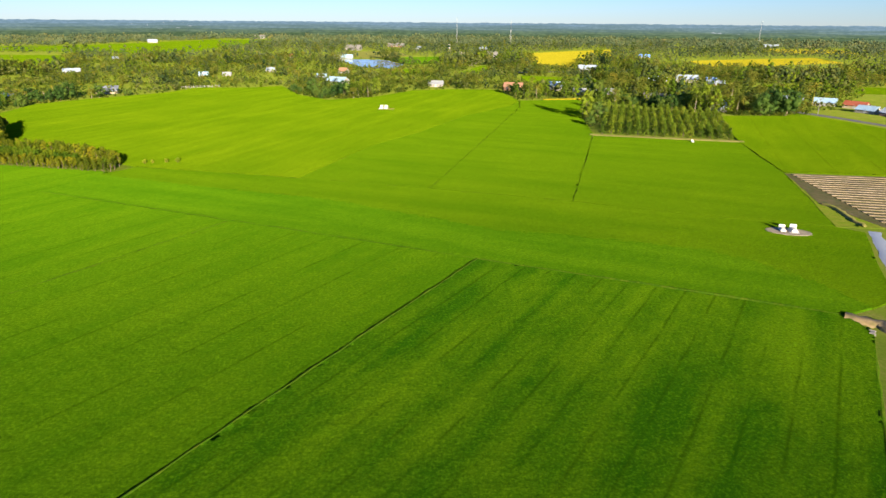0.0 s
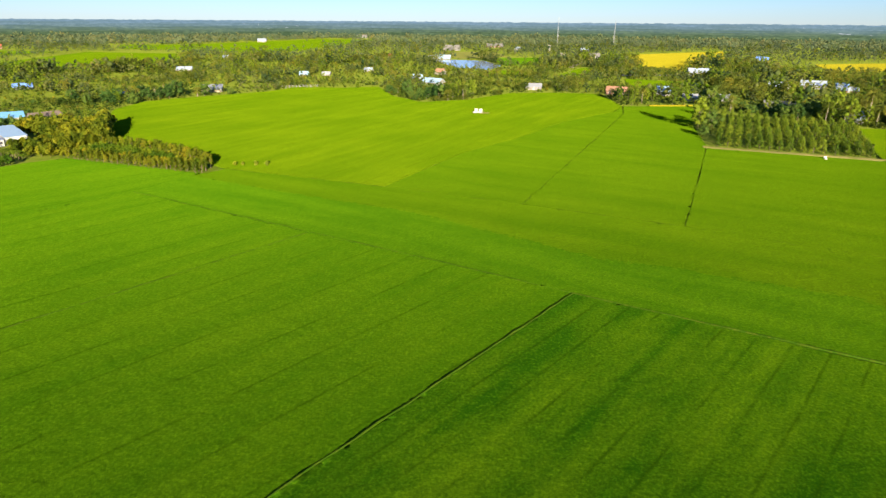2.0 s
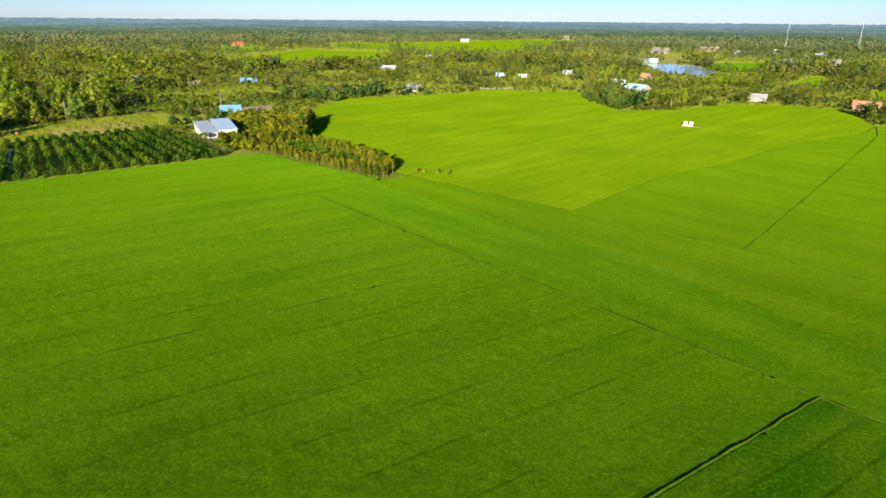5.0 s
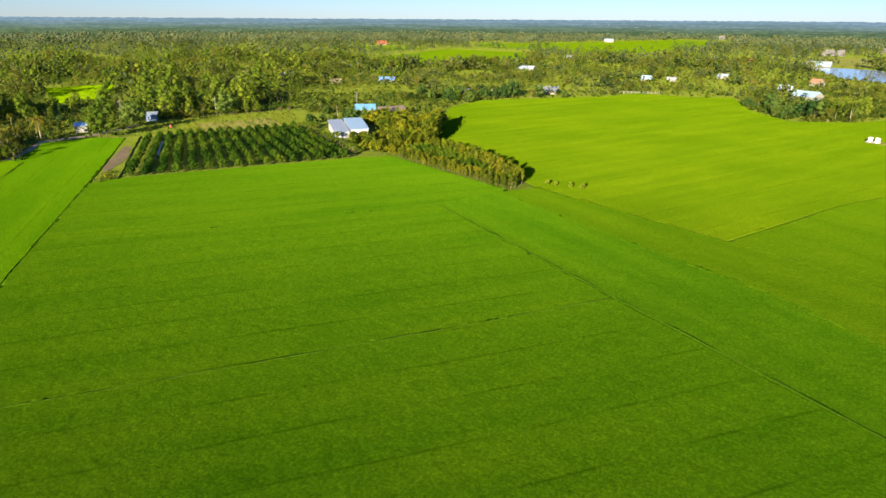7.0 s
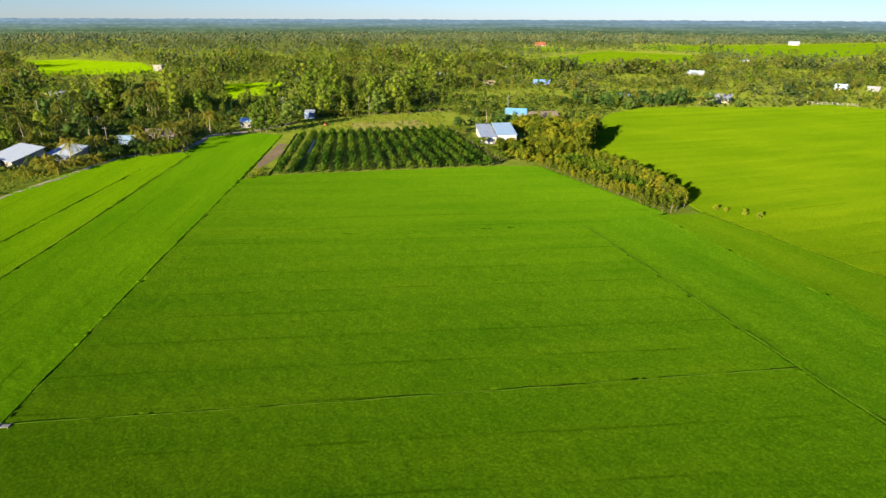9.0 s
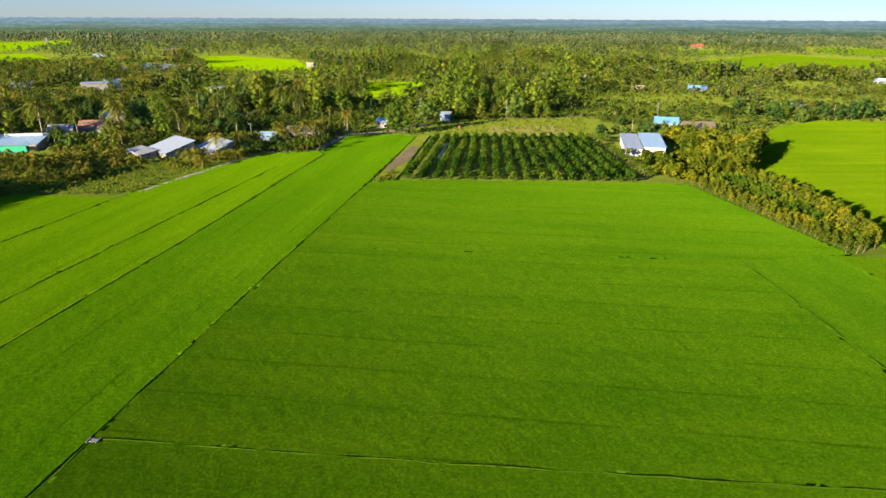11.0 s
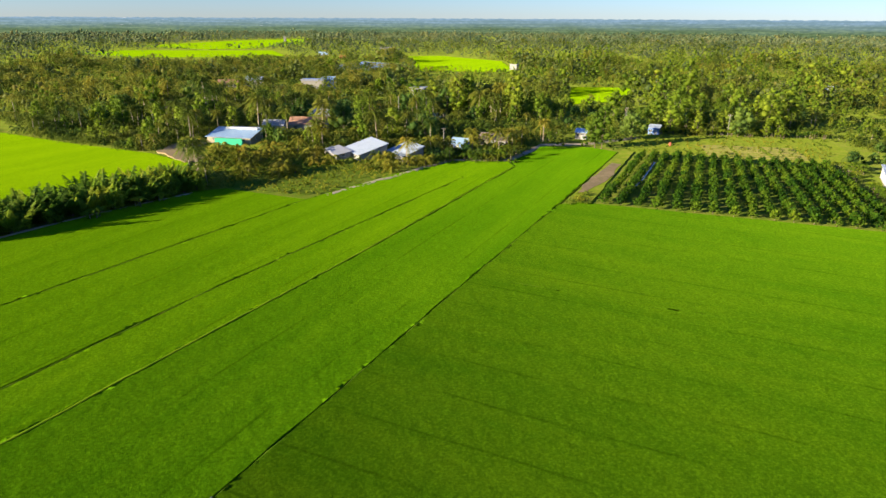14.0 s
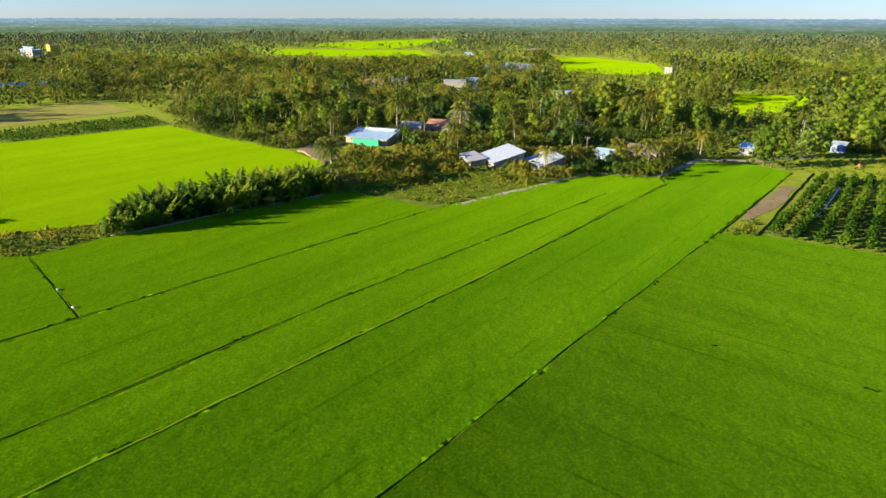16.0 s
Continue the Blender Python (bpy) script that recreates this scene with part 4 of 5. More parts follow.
# the house with the green tarpaulin
house(-281, 15, 17, 9, 2.2, 72, M_CREAM, M_TINBLUE, "long low house with pale blue sheet roofs", "shed", 1.9)
house(-285, 18, 12, 4, 4.0, 72, M_WHITE, M_TIN, "white upper room of a low farmhouse", "flat", windows=3, doors=0, plinth=False)
plot("tarpaulin", [(-275.5, 9), (-272.5, 19), (-273.3, 19.3), (-276.3, 9.3)], M_TEAL, "green tarpaulin screen along the house front", "tarpaulin", 1.9, clear=False, rough=0.02)
house(-300, 27, 8, 6, 3, 80, M_GREY, M_TINGREY, "small house with a grey sheet roof under palms")
house(-303, 40, 14, 8, 3, 80, M_PLASTER, M_RUST, "house with a brownish sheet roof and white gable")
house(-328, 44, 10, 7, 3, 70, M_GREY, M_TINGREY, "small house with a grey sheet roof in the palms")
house(-258, 95, 6, 4, 2.4, 60, M_BLUEWALL, M_TINBLUE, "small bluish shed under coconut palms", "shed")
house(-266, 109, 10, 6, 2.3, 60, M_GREY, M_BROWN, "dark wooden hut under coconut palms")
house(-455, 30, 14, 9, 6.0, 85, M_PLASTER, M_BLUE, "two-storey white house with blue side walls", "flat", windows=4)
house(-461, 39, 8, 8.2, 6.8, 85, M_BLUEWALL, M_TINBLUE, "blue-painted two-storey house wing", "flat", windows=2)
house(-475, -10, 10, 7, 4, 85, M_PLASTER, M_TIN, "white house with a pale roof among trees", "shed")
house(-470, -25, 12, 7, 3, 95, M_CREAM, M_RUST, "low house with a brown roof among trees")
house(-412, 93, 8, 10, 5, 70, M_PLASTER, M_TINGREY, "narrow white two-storey house", "flat", windows=3)
house(-597, 191, 9, 8, 7, 60, M_PLASTER, M_TINGREY, "tall white house with dark openings", "flat", windows=4)
house(-524, 288, 9, 6, 3, 60, M_CREAM, M_RED, "small house with a red tiled roof")
house(-449, 256, 8, 5, 3, 60, M_GREY, M_TINGREY, "grey-roofed shed in the woods")
house(-281, 176, 4, 3, 2.6, 50, M_BLUEWALL, M_TIN, "small bluish garden shed by the path", "shed", windows=1)
house(-274, 144, 4, 3, 2.6, 60, M_PLASTER, M_TINBLUE, "small white kiosk by the path", "shed", windows=1)
house(-895, 90, 42, 14, 6, 90, M_PLASTER, M_TIN, "large white warehouse on the far fields", windows=5)
house(-820, 13, 26, 10, 4, 90, M_CREAM, M_TINBLUE, "far house with a pale blue roof", windows=4)
house(-760, 38, 20, 9, 3, 90, M_BRICK, M_RED, "far low brick house", windows=4)
house(-1240, -82, 9, 9, 13, 90, M_PLASTER, M_PLASTER, "far white tower-like house", "flat", windows=2)
house(-700, -445, 40, 16, 14, 60, M_PLASTER, M_TINBLUE, "white house with round water tank beside a yellow one", "flat", windows=3)
house(-712, -432, 20, 14, 20, 60, M_YELLOW, M_CREAM, "tall yellow house front with a cream roof", "flat", windows=3)
house(-760, -500, 70, 18, 12, 60, M_PLASTER, M_TINBLUE, "long hall with a pale blue sheet roof", windows=6)
house(-425, -245, 20, 8, 3.4, 130, M_GREY, M_TINBLUE, "low house with a dull blue roof at the palm grove")
house(-440, -233, 12, 7, 3.4, 120, M_GREY, M_TINGREY, "low grey-roofed house at the palm grove")
# beyond the wide field
house(-204, 383, 12, 8, 2.4, 20, M_CREAM, M_TINGREY, "white-roofed farmhouse at the edge of the wide field", "shed", 2.2)
house(-245, 352, 8, 5, 2.2, 30, M_GREY, M_SKYROOF, "small hut with a blue roof at the field edge")
house(-327, 372, 15, 7, 3.2, 40, M_PLASTER, M_BLUE, "white house with a bright blue sheet roof")
house(-420, 356, 9, 6, 3, 40, M_PLASTER, M_TIN, "white-roofed house deep in the woods")
house(-440, 440, 12, 7, 3, 30, M_PLASTER, M_TIN, "pale house deep in the woods")
house(-345, 340, 10, 6, 3, 45, M_CREAM, M_CREAM, "cream house half hidden by trees")
house(-780, 836, 40, 14, 6, 45, M_BRICK, M_RED, "far brick building with a red roof", windows=5)
house(-191, 508, 10, 8, 3, 10, M_PLASTER, M_TINBLUE, "small house with a bluish sheet roof")
house(-175, 515, 9, 6, 3, 10, M_GREY, M_TINGREY, "grey-roofed house among trees")
house(-152, 562, 10, 7, 4, 0, M_PLASTER, M_TIN, "small white house among palms")
house(-214, 770, 30, 12, 4, 5, M_BRICK, M_TIN, "far house with a white roof", windows=4)
house(-186, 786, 14, 10, 5, 5, M_CREAM, M_RED, "far cream house with a red roof")
house(-310, 533, 18, 8, 3, 20, M_GREY, M_TIN, "pale-roofed house in the woods")
house(-360, 706, 14, 8, 4, 20, M_PLASTER, M_TIN, "white house in the far woods")
house(-555, 1237, 40, 16, 6, 25, M_CREAM, M_TIN, "far row of pale houses by the fields", windows=5)
house(-451, 1590, 60, 20, 7, 20, M_PLASTER, M_TIN, "far white hall with a pale roof", windows=5)
house(-96, 500, 10, 8, 3, 0, M_PLASTER, M_TINBLUE, "small house with a pale blue roof")
house(-86, 549, 10, 9, 5, -20, M_PLASTER, M_RUST, "white gabled house with brown roof")
house(-76, 455, 14, 9, 3.4, -25, M_PLASTER, M_TINBLUE, "house with a large pale blue roof at the grove")
house(-6, 441, 10, 7, 3, 0, M_GREY, M_TINGREY, "dark grey house behind palms")
house(46, 424, 12, 8, 3.6, -10, M_BRICK, M_RUST, "brick house with a rusty roof at the field edge")
house(75, 426, 9, 12, 4, -10, M_PLASTER, M_TINBLUE, "house with a steep pale blue roof", rise=2.5)
house(88, 399, 14, 6, 3, -5, M_PLASTER, M_TINGREY, "low grey-roofed house behind palms")
house(102, 400, 10, 6, 3, -5, M_GREY, M_TINGREY, "low house with a dark roof")
house(-140, 1000, 55, 18, 7, -5, M_PLASTER, M_TIN, "long white hall far off", windows=6)
house(-85, 1135, 70, 14, 6, -5, M_BRICK, M_TIN, "far row of brick houses", windows=6)
house(-42, 1045, 20, 10, 5, 0, M_PLASTER, M_TIN, "far white house with pale roof")
house(7, 1000, 9, 9, 13, 0, M_PLASTER, M_WHITE, "far white tower-like house", "flat")
house(21, 848, 22, 14, 7, -5, M_PLASTER, M_WHITE, "white villa by the far road", "flat", windows=5)
house(62, 838, 30, 14, 6, -5, M_PLASTER, M_TIN, "white house row by the far road", windows=5)
house(60, 1000, 30, 14, 6, -5, M_PLASTER, M_TIN, "far row of white houses", windows=5)
house(-122, 768, 60, 14, 2.4, 0, M_GREY, M_TINBLUE, "low bluish greenhouse roofs", windows=4)
house(133, 598, 24, 12, 5, 0, M_PLASTER, M_TIN, "white house by the bridge road", windows=4)
house(251, 813, 30, 12, 6, -20, M_PLASTER, M_BLUE, "far house with a blue wall", windows=4)
house(621, 1238, 60, 14, 6, -30, M_PLASTER, M_TIN, "far greenhouse-like white roof", windows=5)
house(163, 489, 20, 9, 4, -15, M_PLASTER, M_TIN, "white village house behind the plantation")
house(186, 491, 22, 10, 6, -15, M_PLASTER, M_TIN, "two-storey white village house", windows=3)
house(200, 470, 16, 8, 3, -15, M_BRICK, M_TIN, "low brick house with a white roof")
house(206, 494, 10, 9, 7, -15, M_BLUEWALL, M_TINBLUE, "blue two-storey village house", "flat", windows=3)
house(127, 376, 16, 5, 2.5, -10, M_GREY, M_GREY, "low grey wall-like shed behind the plantation", "shed")
house(142, 325, 7.02, 5.95, 2.56, -20, M_PLASTER, M_TIN, "white house at the corner of the plantation")
house(155, 343, 6.24, 5.95, 3.2, -20, M_GREY, M_TINBLUE, "small house with a bluish roof")
house(185, 345, 4.68, 4.25, 2.4, -30, M_PLASTER, M_RED, "small house with a reddish roof")
house(200, 364, 10.92, 6.8, 2.88, -35, M_PLASTER, M_TIN, "roadside house with a white roof")
house(212, 352, 10.92, 7.65, 2.88, -35, M_PLASTER, M_TINBLUE, "roadside house with a pale roof")
house(222, 340, 10.92, 6.8, 2.72, -50, M_CREAM, M_RED, "roadside house with a faded red roof")
house(217, 322, 9.36, 6.8, 2.56, -60, M_PLASTER, M_TINBLUE, "roadside house with pale blue walls")
house(222, 309, 10.92, 6.8, 2.72, -65, M_BRICK, M_TIN, "roadside brick house with a pale roof")
house(225, 294, 9.36, 6.8, 2.56, -65, M_BRICK, M_TINGREY, "roadside shop with a grey roof")


# ---- tombs in the rice ----
def tomb(x, y, rz, s, label):
    ob = new("tomb")
    ob.matrix_basis = pose(x, y, G + 0.1, 0, 0, rz) @ Matrix.Scale(s, 4)
    part("base", box("base", -1.3, 1.3, -2.0, 2.0, 0.0, 0.45, M_WHITE, 0.05), ob)
    part("body", box("body", -0.8, 0.8, -1.4, 1.2, 0.45, 1.1, M_WHITE, 0.12), ob)
    part("cap", box("cap", -0.6, 0.6, -1.1, 0.9, 1.1, 1.4, M_WHITE, 0.15), ob)
    part("headstone", box("headstone", -0.9, 0.9, 1.2, 1.5, 0.45, 2.1, M_WHITE, 0.08), ob)
    return tagged(ob, label, "tomb", "tombs in the fields")


def oval(cx, cy, rx, ry, turn=0, k=18):
    c, s = math.cos(radians(turn)), math.sin(radians(turn))
    return [(cx + rx * math.cos(a) * c - ry * math.sin(a) * s, cy + rx * math.cos(a) * s + ry * math.sin(a) * c) for a in (i * math.tau / k for i in range(k))]


plot("soil_bank", oval(74.5, 126.6, 4.6, 2.6, -15), M_PATH, "pale earth island round the tombs in the rice", "bank", 0.14, rough=0.15, step=0.7)
tomb(73.4, 127.2, -15, 0.7, "white plastered tomb on a pale earth island")
tomb(75.6, 126.7, -15, 0.78, "white plastered tomb with a sloping side on a pale earth island")
plot("soil_bank", oval(-29.5, 320.5, 4.5, 3, -10), M_STUBBLE, "small dry island round the far tombs", "bank", 0.14, rough=0.15, step=0.7)
tomb(-32.1, 321, -5, 0.9, "white tomb on a dry patch in the wide field")
tomb(-29.8, 321, -5, 0.9, "white tomb beside its twin in the wide field")
tomb(94, 233.5, -10, 0.5, "tiny white shrine on the straw bank")


# ---- cultivated trees ----
RT = np.random.default_rng(11)


def rows_between(a0, a1, b0, b1, nrow, ncol, jitter):
    """Spots in rows: a0-a1 is the front edge, b0-b1 the back one."""
    out = []
    for i in range(nrow):
        q = (i + 0.5) / nrow
        a = np.array(a0) * (1 - q) + np.array(a1) * q
        b = np.array(b0) * (1 - q) + np.array(b1) * q
        for j in range(ncol):
            out.append(a + (b - a) * (j + 0.5) / ncol + RT.uniform(-jitter, jitter, 2))
    return np.array(out)


orch = [thing_of("orchard_tree", broad_tree(20 + i, 2.6, 1.6, 9, 32, 0.45, "round", 0.7, 0.07), M_ORCHARD, M_BARK,
                 "low round dark green fruit tree in an orchard row", "tree", "fruit trees of the orchard") for i in range(4)]
spots = rows_between((-187.3, 118.2), (-157.5, 178.5), (-243, 153.5), (-218, 204), 16, 18, 0.25)
plant_all(orch, spots, RT.uniform(0.88, 1.15, len(spots)), RT, 147.3)

tall = [thing_of("plantation_tree", broad_tree(40 + i, 4.4, 1.6, 9, 28, 0.5, "cone", 0.6, 0.09), M_FEATHER, M_BARK,
                 "slender dark green tree in a dense plantation row", "tree", "trees of the plantation") for i in range(4)]
spots = rows_between((62, 250), (112, 238.5), (87, 340), (133, 304), 15, 20, 0.25)
plant_all(tall, spots, RT.uniform(0.85, 1.15, len(spots)), RT)


def fill(poly, cell, jitter=0.35, rng=RT):
    p = np.asarray(poly, float)
    lo, hi = p.min(0), p.max(0)
    gx, gy = np.meshgrid(np.arange(lo[0], hi[0], cell), np.arange(lo[1], hi[1], cell))
    pts = np.stack([gx.ravel(), gy.ravel()], 1) + rng.uniform(-jitter * cell, jitter * cell, (gx.size, 2))
    return pts[inside(pts, p)]


HEDGE = [(-150, 188.0), (-98.3, 176.5), (-97, 184), (-107, 190.5), (-124, 200), (-138, 204.5), (-151, 208)]
plot("weedy_ground", [(-152, 187.2), (-97.5, 175.6), (-95, 186), (-110, 194), (-138, 207), (-158, 218), (-170, 236), (-180, 226)], M_LAWN, "weedy ground under the grove strip", "ground", G + 0.06, clear=False)
hedge = [thing_of("hedge_tree", broad_tree(60 + i, 3.7, 1.15, 9, 34, 0.38, "column", 1.1, 0.07), M_HEDGE, M_BARK,
                  "slim yellowish-green tree with a thin trunk in the grove strip", "tree", "trees of the grove strip") for i in range(4)]
leafy = [thing_of("leafy_shrub", broad_tree(65 + i, 2.9, 1.15, 9, 30, 0.42, "round", 0.7, 0.06), M_BANANA, M_BARK,
                  "leafy green shrub in the rows of the grove strip", "shrub", "shrubs of the grove strip") for i in range(3)]
spots = fill(HEDGE, 1.95, 0.28)
depth = (spots[:, 1] - 188.8) + (spots[:, 0] + 149.5) * 0.2235
CLEAR.append(HEDGE)
rear = np.hypot(*(spots - nearest_on([(-97, 184), (-107, 190.5), (-124, 200), (-138, 204.5), (-151, 208), (-138, 204.6), (-124, 200.1), (-107, 190.6)], spots)).T) < 2.6
front = depth < 4.0
plant_all(hedge, spots[front | rear], np.where(rear, 1.35, 0.95)[front | rear] * RT.uniform(0.85, 1.15, (front | rear).sum()), RT)
inner = ~(front | rear)
lone = np.array([(-92.5, 188.5), (-90.5, 189.4), (-86.5, 190.2), (-83, 190.4)])     # a few that stand out into the wide field
plant_all(leafy, np.concatenate([spots[inner], lone]), np.concatenate([RT.uniform(0.85, 1.15, inner.sum()), RT.uniform(0.5, 0.8, len(lone))]), RT)

EDGE_TREES = np.array([(-159, 218.5), (-162.5, 223), (-165, 228), (-168, 232), (-171.5, 237), (-174, 241)])
GROVE = [(-156, 215), (-152, 190), (-160, 187), (-177, 196), (-180, 205), (-178, 214), (-186, 224), (-200, 226), (-205, 240), (-175, 238), (-166, 228)]
BANANAS = [(-158, 181.5), (-162, 187), (-179, 195), (-186, 197), (-202, 200), (-214, 212), (-219, 207)]
grove = [thing_of("grove_tree", broad_tree(70 + i, 4.2, 2.3, 12, 34, 0.85, "round", 1.0, 0.13), M_HEDGE, M_BARK,
                  "golden-green bushy tree beside the farm", "tree", "trees round the farm") for i in range(3)]
spots = fill(GROVE, 4.0)
keep = ~np.any([inside(spots, c) for c in CLEAR if c is not HEDGE], axis=0)
spots = spots[keep]
CLEAR += [[(-165, 238), (-150, 206), (-97, 184), (-80, 176), (-78, 200), (-160, 256)], [(-100, 170), (-80, 176), (-84, 200), (-100, 190)]]
CLEAR += [GROVE, BANANAS, [(-157, 178), (-98, 175), (-95, 187), (-150, 206), (-166, 238), (-205, 242), (-222, 212), (-219, 206)]]
sizes = np.where(spots[:, 1] > 212, 1.5, 1.0) * RT.uniform(0.65, 1.15, len(spots))
plant_all(grove, np.concatenate([spots, EDGE_TREES]), np.concatenate([sizes, RT.uniform(1.6, 1.95, len(EDGE_TREES))]), RT)

ban = [thing_of("banana_plant", banana(90 + i), M_BANANA, M_BARK, "bright green banana clump with broad drooping leaves", "banana plant", "banana clumps") for i in range(3)]
spots = np.concatenate([fill([(-240.5, 88), (-236, 104), (-248, 113), (-254, 108), (-247, 90)], 3.0), fill([(-262, 236), (-282, 172), (-288, 175), (-268, 240)], 4.0),
                        fill(BANANAS, 3.0), np.array([(-173, -14), (-188, 2.5), (-196, 9), (-200, 13)])])
plant_all(ban, spots, RT.uniform(0.7, 1.2, len(spots)), RT)


def nipa(seed):
    rng = np.random.default_rng(seed)
    pieces = []
    for i in range(16):
        v, f = frond(rng, rng.uniform(4.5, 6.5), radians(rng.uniform(52, 84)), i * 2.4, 15, 1.3, 0.3)
        pieces.append((v + np.array((*rng.uniform(-0.8, 0.8, 2), -0.1)), f))
    return joined(pieces), tube([(0, 0, -0.1), (0, 0, 0.5)], (0.5, 0.35), 7)


nip = [thing_of("nipa_palm", nipa(100 + i), M_BUSH, M_BARK, "dark green clump of upright palm fronds", "palm", "palm clumps by the ditch") for i in range(3)]
gold = [thing_of("reed_palm", nipa(104 + i), M_HEDGE, M_BARK, "golden-green clump of tall upright palm fronds", "palm", "golden palm clumps by the farm") for i in range(2)]
spots = fill([(-156, 200), (-153, 211), (-160, 219), (-170, 232), (-176, 226), (-167, 205)], 4.2)
plant_all(gold, spots, RT.uniform(1.0, 1.45, len(spots)), RT)
BUSHES = [(-176, -14), (-209, 17.5), (-217, 11), (-198, -6), (-184, -19)]
spots = fill(BUSHES, 2.9)
CLEAR.append([(-166, -22), (-172, -14), (-209, 19), (-236, 8), (-243, 3), (-214, -8), (-190, -30), (-172, -34)])
plant_all(nip, spots, RT.uniform(1.0, 1.65, len(spots)), RT)
bsh = [thing_of("round_bush", broad_tree(110 + i, 4.2, 2.3, 12, 40, 0.7, "round", 0.6, 0.1), M_BUSH, M_BARK, "dark dense round bush on the ditch bank", "bush", "bushes by the ditch") for i in range(2)]
spots = np.array([(-173, -17), (-177, -16.5), (-175, -13.5), (-210, 19), (-214, 16), (-219, 14), (-206, 14), (-180, -9.5), (-185, -5), (-190, -1), (-195, 4), (-200, 8), (-204, 12), (-224, 12), (-187, -9), (-193, -6), (-199, 0)])
plant_all(bsh, spots, RT.uniform(0.9, 1.4, len(spots)), RT)

yp = [thing_of("young_palm", palm(120 + i, 1.3, 17, 3.4, 14), M_GOLDPALM, M_BARK, "young coconut palm with golden fronds", "palm", "young palms in the yard") for i in range(3)]
spots = np.concatenate([fill([(-213, 32), (-240, 14), (-262, 6), (-268, 26), (-246, 56), (-236, 54)], 7.6), fill([(-228, 58), (-240, 70), (-246, 88), (-236, 84), (-224, 70)], 6.0)])
keep = ~np.any([inside(spots, c) for c in CLEAR if c is not OPEN], axis=0)
CLEAR.append(YARD)
plant_all(yp, spots[keep], RT.uniform(1.1, 2.0, keep.sum()), RT)
vp = [thing_of("coconut_palm", palm(126 + i, 4.6 + 0.8 * i, 20, 3.6, 14), M_GOLDPALM, M_PALEBARK, "sunlit golden coconut palm beside the village path", "palm", "palms along the path") for i in range(3)]
spots = np.array([(-247, 90.5), (-250, 98), (-255, 104), (-258.5, 112), (-262, 118), (-249, 107), (-262, 100), (-244, 84), (-270, 128), (-268, 113), (-239, 75.5), (-262, 48), (-258, 40), (-268, 60)])
plant_all(vp, spots, RT.uniform(0.85, 1.3, len(spots)), RT)
low = [broad_tree(130 + i, 1.1, 0.8, 2, 6, 0.5, "round", 0.2, core=0.6)[0] for i in range(3)]
spots = np.concatenate([fill([(-201, 49), (-211, 28), (-242, 11), (-270, 8), (-262, 40), (-240, 66), (-228, 74)], 1.9), fill([(-250, 150), (-282, 170), (-262, 236), (-221, 208)], 3.2), fill([(-165, -70), (-171, -38), (-180, -21), (-172, -17), (-159, -25), (-150, -56)], 1.15), fill([(-187, 111), (-198, 118), (-198, 121), (-187, 117)], 1.3)])
stuff("scrub", low, spots, RT.uniform(0.5, 1.3, len(spots)), RT, M_GARDEN, "low green weeds and shrubs of the yards", "scrub")
spots = rows_between((-262, -118), (-307, -79), (-284, -137), (-328, -100), 30, 15, 0.35)
CLEAR.append([(-260, -116), (-306, -77), (-332, -98), (-288, -140)])
stuff("crop_rows", low, spots, RT.uniform(1.1, 1.7, len(spots)), RT, M_ORCHARD, "rows of knee-high dark green crops", "crops")

bam = [thing_of("bamboo_clump", broad_tree(140 + i, 10, 3.4, 16, 34, 1.1, "round", 1.0, 0.1), M_BANANA, M_BARK, "golden-green bamboo clump rising over the gardens", "bamboo", "bamboo clumps") for i in range(2)]
plant_all(bam, np.array([(-415, 70), (-416, 77), (-418, 84), (-411, 88), (-330, 372), (-122, 424)]), (1.0, 1.1, 1.0, 0.8, 0.6, 0.4), RT)


def mast(x, y, h, label):
    ob = new("radio_mast")
    ob.matrix_basis = pose(x, y, G)
    for i, (cx, cy) in enumerate(((-1, -0.6), (1, -0.6), (0, 1.1))):
        v, f = tube([(cx, cy, -0.1), (cx * 0.3, cy * 0.3, h)], (0.16, 0.1), 5)
        part("leg", mesh_of("leg", v, f, M_TINGREY), ob)
    for z in np.arange(3, h - 1, 3.0):
        q = 1 - 0.7 * z / h
        v, f = joined([tube([(a[0] * q, a[1] * q, z), (b[0] * q, b[1] * q, z + 2.4)], (0.07, 0.07), 4) for a, b in (((-1, -0.6), (1, -0.6)), ((1, -0.6), (0, 1.1)), ((0, 1.1), (-1, -0.6)))])
        part("brace", mesh_of("brace", v, f, M_TINGREY), ob)
    return tagged(ob, label, "mast", "radio masts")


mast(24, 1290, 50, "tall grey lattice radio mast above the woods")
mast(125, 1240, 46, "grey lattice radio mast above the woods")
mast(640, 1330, 48, "grey lattice radio mast in the distance")


# ---- small things ----
def utility_pole(x, y, h, rz):
    ob = new("utility_pole")
    ob.matrix_basis = pose(x, y, G, 0, 0, rz)
    v, f = tube([(0, 0, -0.1), (0, 0, h)], (0.17, 0.11), 8)
    part("post", mesh_of("post", v, f, M_GREY), ob)
    part("crossarm", box("crossarm", -0.8, 0.8, -0.06, 0.06, h - 0.6, h - 0.45, M_BARK, 0.01), ob)
    for k in (-0.7, 0.0, 0.7):
        v, f = tube([(k, 0, h - 0.45), (k, 0, h - 0.25)], (0.05, 0.035), 6)
        part("insulator", mesh_of("insulator", v, f, M_WHITE), ob)
    return tagged(ob, "slim grey concrete utility pole with a crossarm", "pole", "utility poles")


